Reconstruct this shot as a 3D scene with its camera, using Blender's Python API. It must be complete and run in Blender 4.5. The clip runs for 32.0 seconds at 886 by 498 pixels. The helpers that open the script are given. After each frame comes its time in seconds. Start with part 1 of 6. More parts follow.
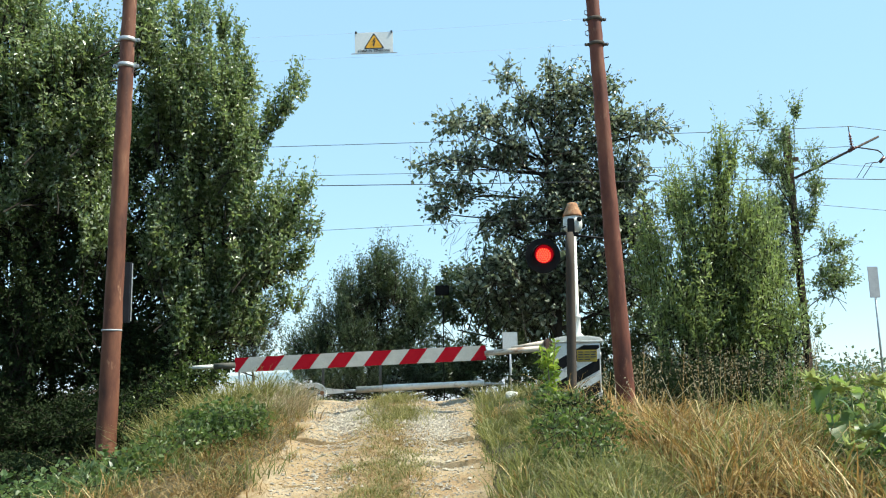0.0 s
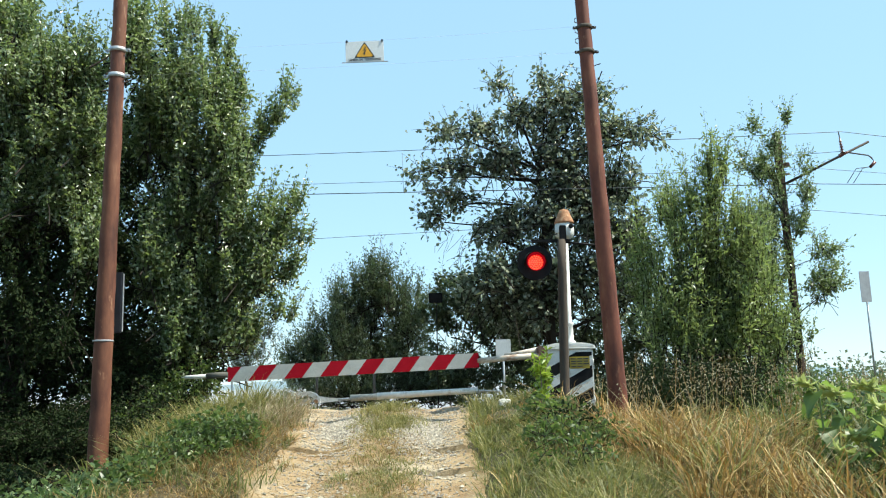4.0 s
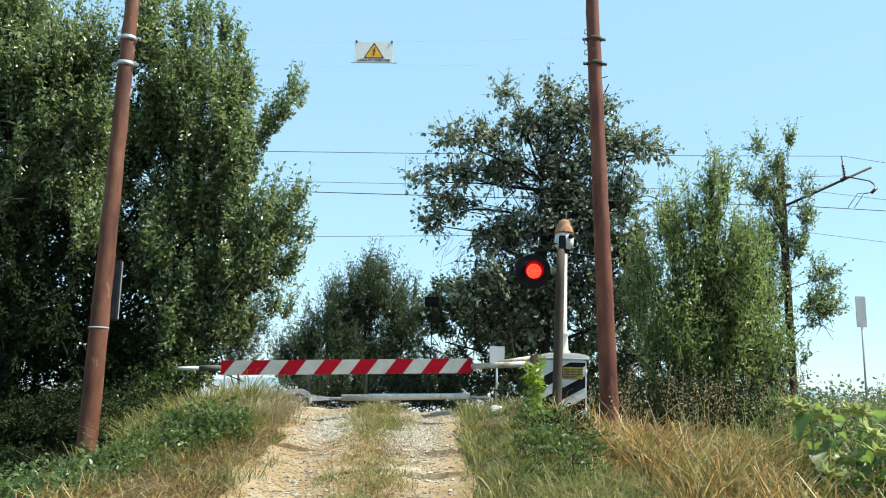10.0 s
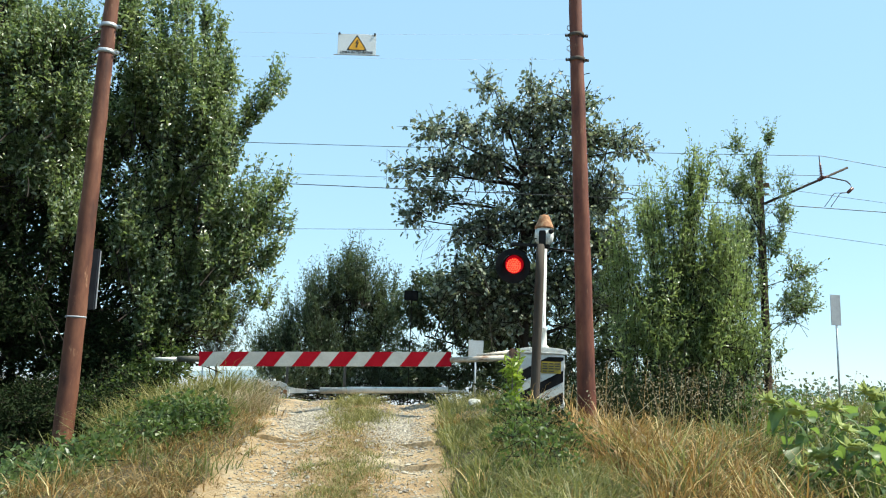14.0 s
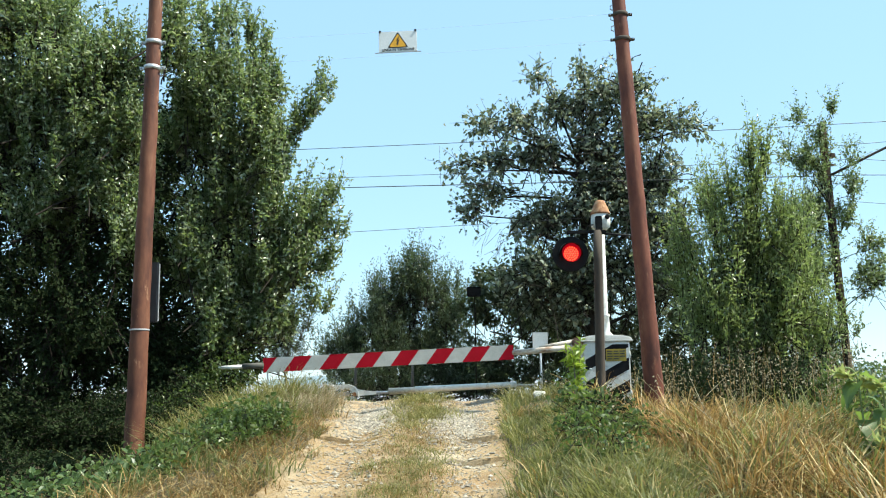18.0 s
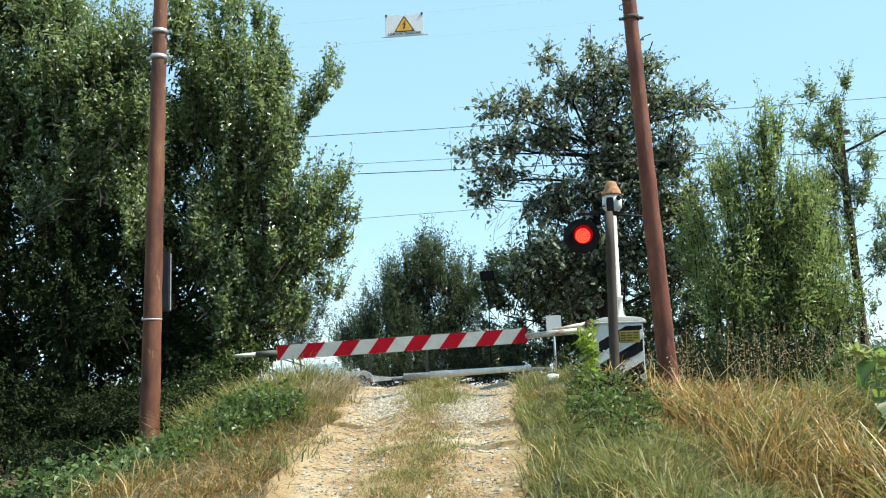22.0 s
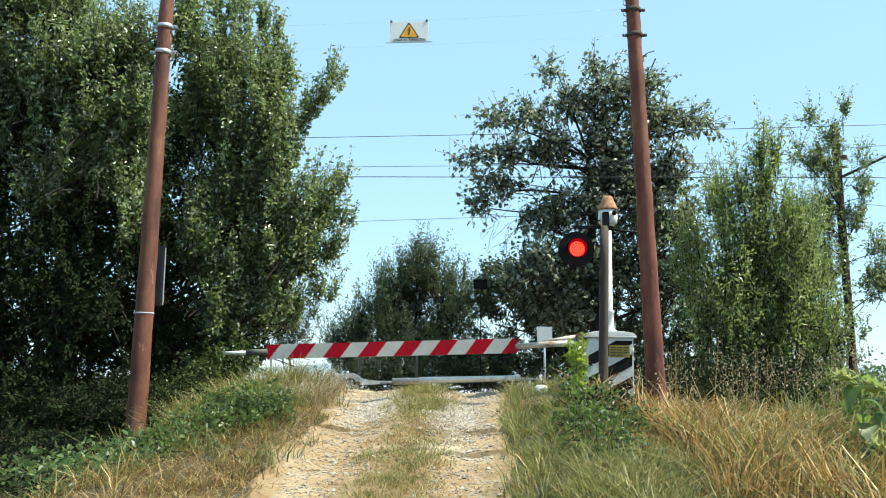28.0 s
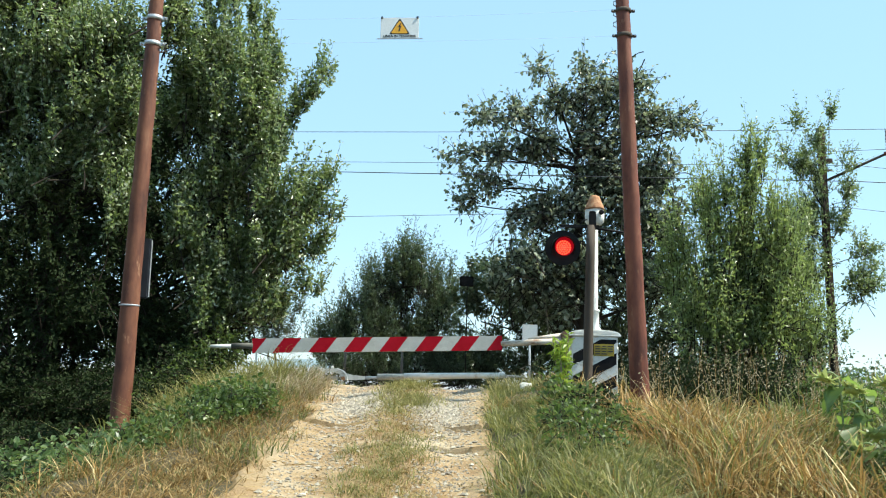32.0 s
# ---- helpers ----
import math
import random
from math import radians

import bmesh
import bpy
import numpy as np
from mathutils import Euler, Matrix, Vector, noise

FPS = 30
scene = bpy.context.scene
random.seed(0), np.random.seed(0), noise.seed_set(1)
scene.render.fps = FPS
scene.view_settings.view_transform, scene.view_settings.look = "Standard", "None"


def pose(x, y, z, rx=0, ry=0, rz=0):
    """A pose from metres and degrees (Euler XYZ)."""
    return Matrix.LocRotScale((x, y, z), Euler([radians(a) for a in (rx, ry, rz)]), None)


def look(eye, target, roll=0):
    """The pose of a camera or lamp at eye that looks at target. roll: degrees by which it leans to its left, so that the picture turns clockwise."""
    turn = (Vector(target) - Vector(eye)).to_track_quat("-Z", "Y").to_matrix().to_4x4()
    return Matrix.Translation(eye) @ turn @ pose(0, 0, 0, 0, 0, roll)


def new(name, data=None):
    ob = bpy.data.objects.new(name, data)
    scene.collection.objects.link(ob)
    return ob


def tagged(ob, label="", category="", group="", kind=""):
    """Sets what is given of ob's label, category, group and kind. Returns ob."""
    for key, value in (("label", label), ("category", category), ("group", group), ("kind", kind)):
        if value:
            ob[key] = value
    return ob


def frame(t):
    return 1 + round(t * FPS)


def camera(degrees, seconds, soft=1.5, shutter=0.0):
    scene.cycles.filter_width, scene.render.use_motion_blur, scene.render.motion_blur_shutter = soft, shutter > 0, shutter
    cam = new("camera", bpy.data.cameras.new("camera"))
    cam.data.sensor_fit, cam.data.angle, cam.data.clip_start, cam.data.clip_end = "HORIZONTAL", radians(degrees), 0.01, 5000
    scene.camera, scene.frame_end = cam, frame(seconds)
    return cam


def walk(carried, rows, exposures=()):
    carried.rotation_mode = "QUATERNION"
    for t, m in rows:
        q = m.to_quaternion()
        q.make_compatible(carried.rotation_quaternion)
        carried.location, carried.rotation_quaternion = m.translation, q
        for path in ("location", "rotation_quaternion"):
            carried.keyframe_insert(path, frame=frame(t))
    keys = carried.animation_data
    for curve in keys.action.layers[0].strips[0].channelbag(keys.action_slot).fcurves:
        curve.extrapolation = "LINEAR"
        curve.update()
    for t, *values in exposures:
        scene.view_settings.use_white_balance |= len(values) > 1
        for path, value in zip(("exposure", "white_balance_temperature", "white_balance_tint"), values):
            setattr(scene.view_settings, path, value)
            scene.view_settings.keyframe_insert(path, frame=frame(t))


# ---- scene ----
# ---- camera and its path ----
cam = camera(52.98, 32.0, soft=1.1)
PATH = [
    (0, -0.032, -0.023, 1.534, 0.291, 8.228, 0.862),
    (0.5, -0.015, -0.035, 1.530, 0.167, 8.321, 1.415),
    (1, -0.001, -0.038, 1.538, -0.072, 8.682, 1.582),
    (1.5, 0.011, -0.044, 1.544, -0.246, 8.979, 1.736),
    (2, 0.007, -0.042, 1.549, -0.368, 9.038, 1.562),
    (2.5, -0.002, -0.042, 1.534, -0.247, 8.958, 1.594),
    (3, 0.002, -0.033, 1.536, -0.009, 8.875, 1.653),
    (3.5, 0.004, -0.033, 1.543, 0.071, 8.807, 1.379),
    (5.5, -0.012, -0.052, 1.537, -0.214, 8.328, 1.314),
    (6, -0.012, -0.050, 1.532, -0.320, 8.469, 1.348),
    (6.5, -0.005, -0.064, 1.536, -0.381, 8.648, 1.329),
    (7, -0.003, -0.063, 1.543, -0.543, 8.778, 1.451),
    (7.5, 0.002, -0.069, 1.539, -0.606, 8.782, 1.406),
    (8, 0.002, -0.061, 1.539, -0.757, 8.803, 1.231),
    (8.5, -0.007, -0.064, 1.547, -0.953, 8.996, 0.469),
    (9, -0.013, -0.057, 1.535, -0.761, 9.132, -0.701),
    (9.5, -0.019, -0.049, 1.531, -0.607, 8.947, -1.012),
    (10, -0.019, -0.050, 1.530, -0.588, 8.984, -1.502),
    (10.5, -0.021, -0.051, 1.531, -0.851, 9.067, -1.611),
    (11, -0.014, -0.049, 1.528, -0.777, 9.278, -1.394),
    (11.5, -0.015, -0.043, 1.535, -0.651, 9.402, -1.589),
    (12, -0.016, -0.036, 1.530, -0.381, 9.721, -1.610),
    (12.5, -0.010, -0.027, 1.528, -0.473, 9.682, -1.458),
    (13, -0.012, -0.037, 1.525, -0.852, 9.271, -1.803),
    (13.5, -0.014, -0.046, 1.526, -1.423, 9.009, -1.976),
    (14, -0.026, -0.071, 1.512, -1.979, 8.671, -2.025),
    (14.5, -0.030, -0.061, 1.509, -1.743, 8.099, -2.614),
    (16.5, -0.001, -0.048, 1.501, -0.316, 7.279, -1.948),
    (17, 0.044, -0.004, 1.474, 0.257, 7.859, -1.826),
    (17.5, 0.095, 0.034, 1.478, 2.308, 7.892, 0.679),
    (18, 0.124, 0.046, 1.472, 2.677, 8.487, 0.934),
    (18.5, 0.136, 0.040, 1.477, 2.756, 8.760, 0.929),
    (19, 0.153, 0.051, 1.479, 2.621, 8.893, 0.562),
    (19.5, 0.166, 0.058, 1.470, 2.428, 8.636, 0.416),
    (20, 0.154, 0.071, 1.462, 2.503, 7.887, -0.121),
    (20.5, 0.137, 0.066, 1.466, 2.788, 7.325, 0.345),
    (21, 0.126, 0.063, 1.464, 2.967, 7.010, 0.951),
    (21.5, 0.143, 0.071, 1.465, 3.347, 7.098, 1.616),
    (22, 0.166, 0.089, 1.465, 3.709, 7.561, 1.857),
    (22.5, 0.196, 0.084, 1.465, 3.992, 7.877, 2.169),
    (23, 0.189, 0.082, 1.464, 4.249, 8.148, 2.177),
    (23.5, 0.186, 0.079, 1.470, 4.178, 8.312, 1.577),
    (24, 0.190, 0.076, 1.464, 3.548, 8.072, 1.805),
    (24.5, 0.196, 0.060, 1.459, 2.971, 7.821, 1.399),
    (26.5, 0.174, 0.051, 1.469, 2.386, 7.781, -0.850),
    (27, 0.175, 0.048, 1.472, 2.691, 7.876, -0.808),
    (27.5, 0.179, 0.045, 1.471, 3.049, 7.985, -0.648),
    (28, 0.173, 0.050, 1.469, 3.038, 7.960, -0.658),
    (28.5, 0.175, 0.040, 1.469, 2.571, 7.954, -0.934),
    (29, 0.173, 0.037, 1.467, 2.260, 7.934, -0.768),
    (29.5, 0.175, 0.033, 1.471, 2.148, 7.846, -0.487),
    (30, 0.174, 0.026, 1.472, 1.847, 7.911, -0.745),
    (30.5, 0.179, 0.014, 1.465, 1.631, 7.931, -0.804),
    (31, 0.177, 0.015, 1.465, 1.955, 7.867, -0.966),
    (31.5, 0.177, 0.015, 1.461, 2.219, 7.815, -1.080),
    (32, 0.170, 0.016, 1.468, 2.068, 7.751, -1.449),
]
walk(cam, [(t, pose(x, y, z, 90 + pitch, roll, yaw)) for t, x, y, z, yaw, pitch, roll in PATH], [(0.0, 0.92, 6660, 1), (14.0, 0.89, 6660, 1), (18.0, 0.99, 6660, 1), (32.0, 0.99, 6660, 1)])

# ---- sky, sun, exposure ----
SUN_ELEV, SUN_AZ = 57.0, 97.0          # degrees above the horizon; clockwise from straight ahead
world = bpy.data.worlds.new("sky")
scene.world = world
world.use_nodes = True
wn = world.node_tree.nodes
sky = wn.new("ShaderNodeTexSky")
sky.sky_type = "NISHITA"
sky.sun_disc = False
sky.sun_elevation, sky.sun_rotation = radians(SUN_ELEV), radians(SUN_AZ)
sky.air_density, sky.dust_density, sky.ozone_density = 1.0, 0.1, 1.4
veil = wn.new("ShaderNodeMix")          # thin even summer haze over the clear sky
veil.data_type = "RGBA"
veil.inputs[0].default_value = 0.72
veil.inputs[7].default_value = (1.82, 2.98, 4.25, 1)
world.node_tree.links.new(sky.outputs[0], veil.inputs[6])
world.node_tree.links.new(veil.outputs[2], wn["Background"].inputs[0])
wn["Background"].inputs[1].default_value = 0.143
sun = new("sun", bpy.data.lights.new("sun", "SUN"))
sun.data.energy, sun.data.angle, sun.data.color = 4.6, radians(0.55), (1.0, 0.95, 0.86)
sun_dir = Vector((math.cos(radians(SUN_ELEV)) * math.sin(radians(SUN_AZ)), math.cos(radians(SUN_ELEV)) * math.cos(radians(SUN_AZ)), math.sin(radians(SUN_ELEV))))
sun.matrix_world = look(sun_dir * 60, (0, 0, 0))


# ---- materials ----
def shader(name):
    m = bpy.data.materials.new(name)
    m.use_nodes = True
    return m, m.node_tree.nodes, m.node_tree.links, m.node_tree.nodes["Principled BSDF"]


def ramp(nodes, links, source, stops):
    r = nodes.new("ShaderNodeValToRGB")
    while len(r.color_ramp.elements) < len(stops):
        r.color_ramp.elements.new(0.5)
    for e, (pos, col) in zip(r.color_ramp.elements, stops):
        e.position, e.color = pos, (*col, 1)
    links.new(source, r.inputs[0])
    return r.outputs[0]


def noise_out(nodes, links, scale, detail=4, rough=0.6, stretch=None, coord="Object"):
    tc = nodes.new("ShaderNodeTexCoord")
    n = nodes.new("ShaderNodeTexNoise")
    n.inputs["Scale"].default_value, n.inputs["Detail"].default_value, n.inputs["Roughness"].default_value = scale, detail, rough
    out = tc.outputs[coord]
    if stretch:
        mp = nodes.new("ShaderNodeMapping")
        mp.inputs["Scale"].default_value = stretch
        links.new(out, mp.inputs[0])
        out = mp.outputs[0]
    links.new(out, n.inputs["Vector"])
    return n.outputs["Fac"]


def blend(nodes, links, fac, a, b, mode="MIX"):
    mx = nodes.new("ShaderNodeMix")
    mx.data_type, mx.blend_type = "RGBA", mode
    for sock, v in ((mx.inputs[0], fac), (mx.inputs[6], a), (mx.inputs[7], b)):
        if isinstance(v, (int, float)):
            sock.default_value = v
        elif isinstance(v, tuple):
            sock.default_value = (*v, 1)
        else:
            links.new(v, sock)
    return mx.outputs[2]


def bumped(nodes, links, bsdf, height, strength, distance=0.01):
    b = nodes.new("ShaderNodeBump")
    b.inputs["Strength"].default_value, b.inputs["Distance"].default_value = strength, distance
    links.new(height, b.inputs["Height"])
    links.new(b.outputs[0], bsdf.inputs["Normal"])


def surface(name, stops, scale=6, fine=60, rough=0.6, metal=0.0, bump=0.3, stretch=None, wear=None, wear_scale=9, wear_at=(0.55, 0.68), dist=0.006, spec=0.5):
    """A painted, metal or mineral surface: two scales of variation, an optional worn second colour, fine relief."""
    m, nodes, links, bsdf = shader(name)
    big = noise_out(nodes, links, scale, 5, 0.6, stretch)
    small = noise_out(nodes, links, fine, 3, 0.6, stretch)
    col = ramp(nodes, links, big, stops)
    col = blend(nodes, links, 0.35, col, ramp(nodes, links, small, [(0.3, (0.55, 0.55, 0.55)), (0.7, (1, 1, 1))]), "MULTIPLY")
    if wear:
        w = noise_out(nodes, links, wear_scale, 6, 0.7, stretch)
        mask = ramp(nodes, links, w, [(wear_at[0], (0, 0, 0)), (wear_at[1], (1, 1, 1))])
        col = blend(nodes, links, mask, col, wear)
    links.new(col, bsdf.inputs["Base Color"])
    bsdf.inputs["Roughness"].default_value, bsdf.inputs["Metallic"].default_value = rough, metal
    bsdf.inputs["Specular IOR Level"].default_value = spec
    if bump:
        bumped(nodes, links, bsdf, small, bump, dist)
    return m


def foliage(name, stops, through_colour, share=0.35, rough=0.5, spec=0.4):
    """Leaves: colour by leaf, light through the blade."""
    m, nodes, links, bsdf = shader(name)
    geo = nodes.new("ShaderNodeNewGeometry")
    col = ramp(nodes, links, geo.outputs["Random Per Island"], stops)
    drift = noise_out(nodes, links, 0.9, 3)
    col = blend(nodes, links, 0.5, col, ramp(nodes, links, drift, [(0.35, (0.6, 0.65, 0.55)), (0.65, (1.0, 1.0, 0.9))]), "MULTIPLY")
    links.new(col, bsdf.inputs["Base Color"])
    bsdf.inputs["Roughness"].default_value = rough
    bsdf.inputs["Specular IOR Level"].default_value = spec
    tr = nodes.new("ShaderNodeBsdfTranslucent")
    tcol = blend(nodes, links, 0.6, col, through_colour)
    links.new(tcol, tr.inputs[0])
    mix = nodes.new("ShaderNodeMixShader")
    mix.inputs[0].default_value = share
    links.new(bsdf.outputs[0], mix.inputs[1])
    links.new(tr.outputs[0], mix.inputs[2])
    links.new(mix.outputs[0], nodes["Material Output"].inputs[0])
    return m


def plain(name, colour, rough=0.5, metal=0.0, emit=None, power=0.0):
    m, nodes, links, bsdf = shader(name)
    n = noise_out(nodes, links, 25, 4)
    d = tuple(c * 0.78 for c in colour)
    links.new(ramp(nodes, links, n, [(0.3, d), (0.65, colour)]), bsdf.inputs["Base Color"])
    bsdf.inputs["Roughness"].default_value, bsdf.inputs["Metallic"].default_value = rough, metal
    if emit:
        bsdf.inputs["Emission Color"].default_value = (*emit, 1)
        bsdf.inputs["Emission Strength"].default_value = power
    return m


M_POLE = surface("stained_pole", [(0.3, (0.06, 0.02, 0.014)), (0.45, (0.14, 0.042, 0.026)), (0.58, (0.185, 0.06, 0.035)), (0.72, (0.24, 0.095, 0.054))], 5, 28, 0.66, 0, 0.45, (1, 1, 0.3), (0.27, 0.13, 0.075), 9, (0.6, 0.72), dist=0.008, spec=0.35)
M_POLE_PALE = surface("pale_brown_pole", [(0.3, (0.065, 0.024, 0.016)), (0.45, (0.13, 0.047, 0.028)), (0.58, (0.18, 0.07, 0.039)), (0.72, (0.26, 0.12, 0.068))], 5, 28, 0.66, 0, 0.45, (1, 1, 0.3), (0.36, 0.20, 0.12), 9, (0.6, 0.72), dist=0.008, spec=0.35)
M_GALV = surface("galvanised_steel", [(0.3, (0.42, 0.43, 0.44)), (0.7, (0.62, 0.63, 0.64))], 14, 90, 0.45, 0.6, 0.15)
M_WHITE = surface("white_paint", [(0.25, (0.66, 0.65, 0.61)), (0.6, (0.80, 0.79, 0.75))], 7, 80, 0.5, 0, 0.15, None, (0.40, 0.33, 0.25), 8, (0.57, 0.72))
M_BOOMWHITE = surface("boom_reflective_white", [(0.25, (0.47, 0.455, 0.415)), (0.65, (0.59, 0.575, 0.525))], 5, 60, 0.45, 0, 0.08, None, (0.44, 0.42, 0.37), 6, (0.62, 0.8), spec=0.25)
M_BOOMRED = surface("boom_reflective_red", [(0.25, (0.37, 0.005, 0.014)), (0.65, (0.45, 0.008, 0.022))], 5, 60, 0.5, 0, 0.08, spec=0.08)
M_BLACK = surface("black_paint", [(0.3, (0.006, 0.006, 0.007)), (0.7, (0.014, 0.014, 0.015))], 9, 70, 0.7, 0, 0.15, None, (0.10, 0.095, 0.09), 9, (0.66, 0.8), spec=0.15)
M_DARK = surface("dark_enclosure", [(0.3, (0.016, 0.02, 0.028)), (0.7, (0.03, 0.036, 0.046))], 6, 70, 0.5, 0, 0.1)
M_YELLOW = surface("yellow_plate", [(0.3, (0.30, 0.21, 0.02)), (0.7, (0.45, 0.33, 0.035))], 8, 60, 0.5, 0, 0.1, None, (0.2, 0.15, 0.05), 10, (0.55, 0.7))
M_RUST = surface("rusty_steel", [(0.25, (0.20, 0.075, 0.035)), (0.5, (0.40, 0.19, 0.09)), (0.75, (0.56, 0.36, 0.20))], 14, 90, 0.8, 0, 0.5)
M_MAST = surface("weathered_brown_mast", [(0.25, (0.055, 0.043, 0.035)), (0.7, (0.115, 0.092, 0.075))], 5, 50, 0.85, 0.0, 0.4, (1, 1, 0.15), (0.15, 0.10, 0.07), 8, (0.56, 0.7), spec=0.2)
M_SIGN = surface("sign_white", [(0.3, (0.78, 0.78, 0.76)), (0.7, (0.84, 0.84, 0.82))], 4, 50, 0.4, 0, 0.03)
M_AMBER = plain("sign_amber", (0.88, 0.42, 0.02), 0.4)
M_INK = plain("sign_ink", (0.012, 0.012, 0.014), 0.45)
M_WIRE = plain("copper_wire", (0.055, 0.06, 0.065), 0.5, 0.3)
M_SPAN = plain("span_wire_steel", (0.55, 0.57, 0.6), 0.5, 0.2)
M_PLATEBACK = surface("grey_plate_back", [(0.3, (0.33, 0.34, 0.36)), (0.7, (0.42, 0.43, 0.45))], 6, 60, 0.6, 0.1, 0.05)
M_STONEWASH = surface("limewashed_stone", [(0.25, (0.56, 0.53, 0.45)), (0.6, (0.74, 0.71, 0.63))], 12, 60, 0.85, 0, 0.5, None, (0.3, 0.28, 0.22), 10, (0.6, 0.72))
M_INSUL = surface("brown_insulator", [(0.3, (0.10, 0.03, 0.02)), (0.7, (0.2, 0.06, 0.04))], 20, 60, 0.3, 0, 0.05)
M_LENS = plain("red_lamp_glass", (0.45, 0.01, 0.03), 0.3, 0, (1.0, 0.006, 0.03), 0.13)
M_LED = plain("red_lamp_core", (0.9, 0.05, 0.03), 0.3, 0, (1.0, 0.042, 0.02), 2.2)
M_CONC = surface("weathered_concrete", [(0.25, (0.34, 0.32, 0.28)), (0.7, (0.62, 0.60, 0.54))], 12, 70, 0.85, 0, 0.5)
M_STEELMAST = surface("oxide_steel_mast", [(0.3, (0.14, 0.075, 0.05)), (0.7, (0.24, 0.14, 0.10))], 8, 60, 0.7, 0.2, 0.3)
M_BARK = surface("bark", [(0.25, (0.05, 0.042, 0.035)), (0.7, (0.17, 0.14, 0.115))], 8, 45, 0.9, 0, 0.9, (1, 1, 0.25))
# Darker copy of the bark; the thickets' shade is put into its colour.
M_BARKDARK = surface("dark_bark", [(0.25, (0.016, 0.013, 0.011)), (0.7, (0.045, 0.037, 0.03))], 8, 45, 0.95, 0, 0.6, (1, 1, 0.25), spec=0.1)
M_TWIG = surface("pale_twig", [(0.25, (0.14, 0.11, 0.08)), (0.7, (0.26, 0.21, 0.155))], 8, 45, 0.85, 0, 0.4)
# Palest leaves: pale undersides, plus bluish-white glints put into the colour.
M_LEAF_PLUM = foliage("plum_leaf", [(0.0, (0.062, 0.092, 0.034)), (0.4, (0.122, 0.178, 0.064)), (0.7, (0.205, 0.265, 0.115)), (0.82, (0.36, 0.39, 0.26)), (1.0, (0.56, 0.59, 0.50))], (0.40, 0.52, 0.15), 0.4, 0.32, 1.0)
# White highlights put into the palest leaf colours.
M_LEAF_MULB = foliage("mulberry_leaf", [(0.0, (0.05, 0.068, 0.042)), (0.5, (0.115, 0.145, 0.09)), (0.76, (0.25, 0.275, 0.20)), (1.0, (0.54, 0.56, 0.50))], (0.34, 0.40, 0.2), 0.4, 0.38, 0.8)
M_LEAF_OLIVE = foliage("olive_leaf", [(0.0, (0.034, 0.054, 0.028)), (0.5, (0.06, 0.088, 0.046)), (0.85, (0.11, 0.138, 0.08)), (1.0, (0.2, 0.225, 0.15))], (0.18, 0.26, 0.09), 0.38, 0.36, 0.8)
# Leaf colour darkened to stand for shade under trees and between weeds.
M_LEAF_SHADE = foliage("shaded_leaf", [(0.0, (0.014, 0.024, 0.01)), (0.6, (0.024, 0.038, 0.015)), (1.0, (0.042, 0.058, 0.025))], (0.06, 0.1, 0.025), 0.12, 0.7, 0.1)
M_LEAF_LIME = foliage("willow_leaf", [(0.0, (0.06, 0.095, 0.031)), (0.5, (0.15, 0.20, 0.07)), (0.85, (0.25, 0.30, 0.13)), (1.0, (0.44, 0.47, 0.31))], (0.44, 0.56, 0.15), 0.5, 0.38, 0.9)
M_LEAF_BRAMBLE = foliage("bramble_leaf", [(0.0, (0.032, 0.055, 0.018)), (0.5, (0.07, 0.108, 0.034)), (0.9, (0.125, 0.168, 0.06)), (1.0, (0.24, 0.27, 0.13))], (0.24, 0.36, 0.07), 0.4, 0.42, 0.45)
M_LEAF_CREEPER = foliage("creeper_leaf", [(0.0, (0.05, 0.09, 0.035)), (0.5, (0.10, 0.16, 0.06)), (1.0, (0.2, 0.26, 0.12))], (0.28, 0.4, 0.1), 0.4, 0.4, 0.6)
M_LEAF_FRESH = foliage("fresh_shoot_leaf", [(0.0, (0.16, 0.25, 0.03)), (0.6, (0.27, 0.38, 0.06)), (1.0, (0.42, 0.5, 0.14))], (0.48, 0.58, 0.07), 0.45, 0.4, 0.5)
M_GRASS_GREEN = foliage("green_grass", [(0.0, (0.055, 0.078, 0.024)), (0.4, (0.115, 0.14, 0.048)), (0.7, (0.17, 0.17, 0.07)), (0.88, (0.26, 0.225, 0.11)), (1.0, (0.44, 0.35, 0.19))], (0.28, 0.31, 0.08), 0.38, 0.55, 0.3)
M_GRASS_DRY = foliage("dry_grass", [(0.0, (0.055, 0.06, 0.02)), (0.22, (0.15, 0.085, 0.03)), (0.5, (0.31, 0.175, 0.06)), (0.82, (0.50, 0.34, 0.145)), (1.0, (0.70, 0.58, 0.33))], (0.45, 0.27, 0.08), 0.3, 0.55, 0.3)
M_GRASS_YELLOW = foliage("yellowing_grass", [(0.0, (0.07, 0.085, 0.025)), (0.35, (0.15, 0.16, 0.05)), (0.7, (0.28, 0.24, 0.10)), (1.0, (0.48, 0.40, 0.20))], (0.34, 0.33, 0.09), 0.36, 0.55, 0.3)
M_GRASS_FRESH = foliage("fresh_grass", [(0.0, (0.06, 0.075, 0.022)), (0.45, (0.14, 0.155, 0.05)), (0.75, (0.24, 0.225, 0.085)), (1.0, (0.44, 0.37, 0.19))], (0.33, 0.34, 0.09), 0.38, 0.5, 0.35)
M_STRAW = foliage("orange_straw", [(0.0, (0.14, 0.075, 0.026)), (0.3, (0.30, 0.165, 0.055)), (0.65, (0.50, 0.31, 0.12)), (1.0, (0.74, 0.58, 0.32))], (0.5, 0.3, 0.09), 0.3, 0.5, 0.35)
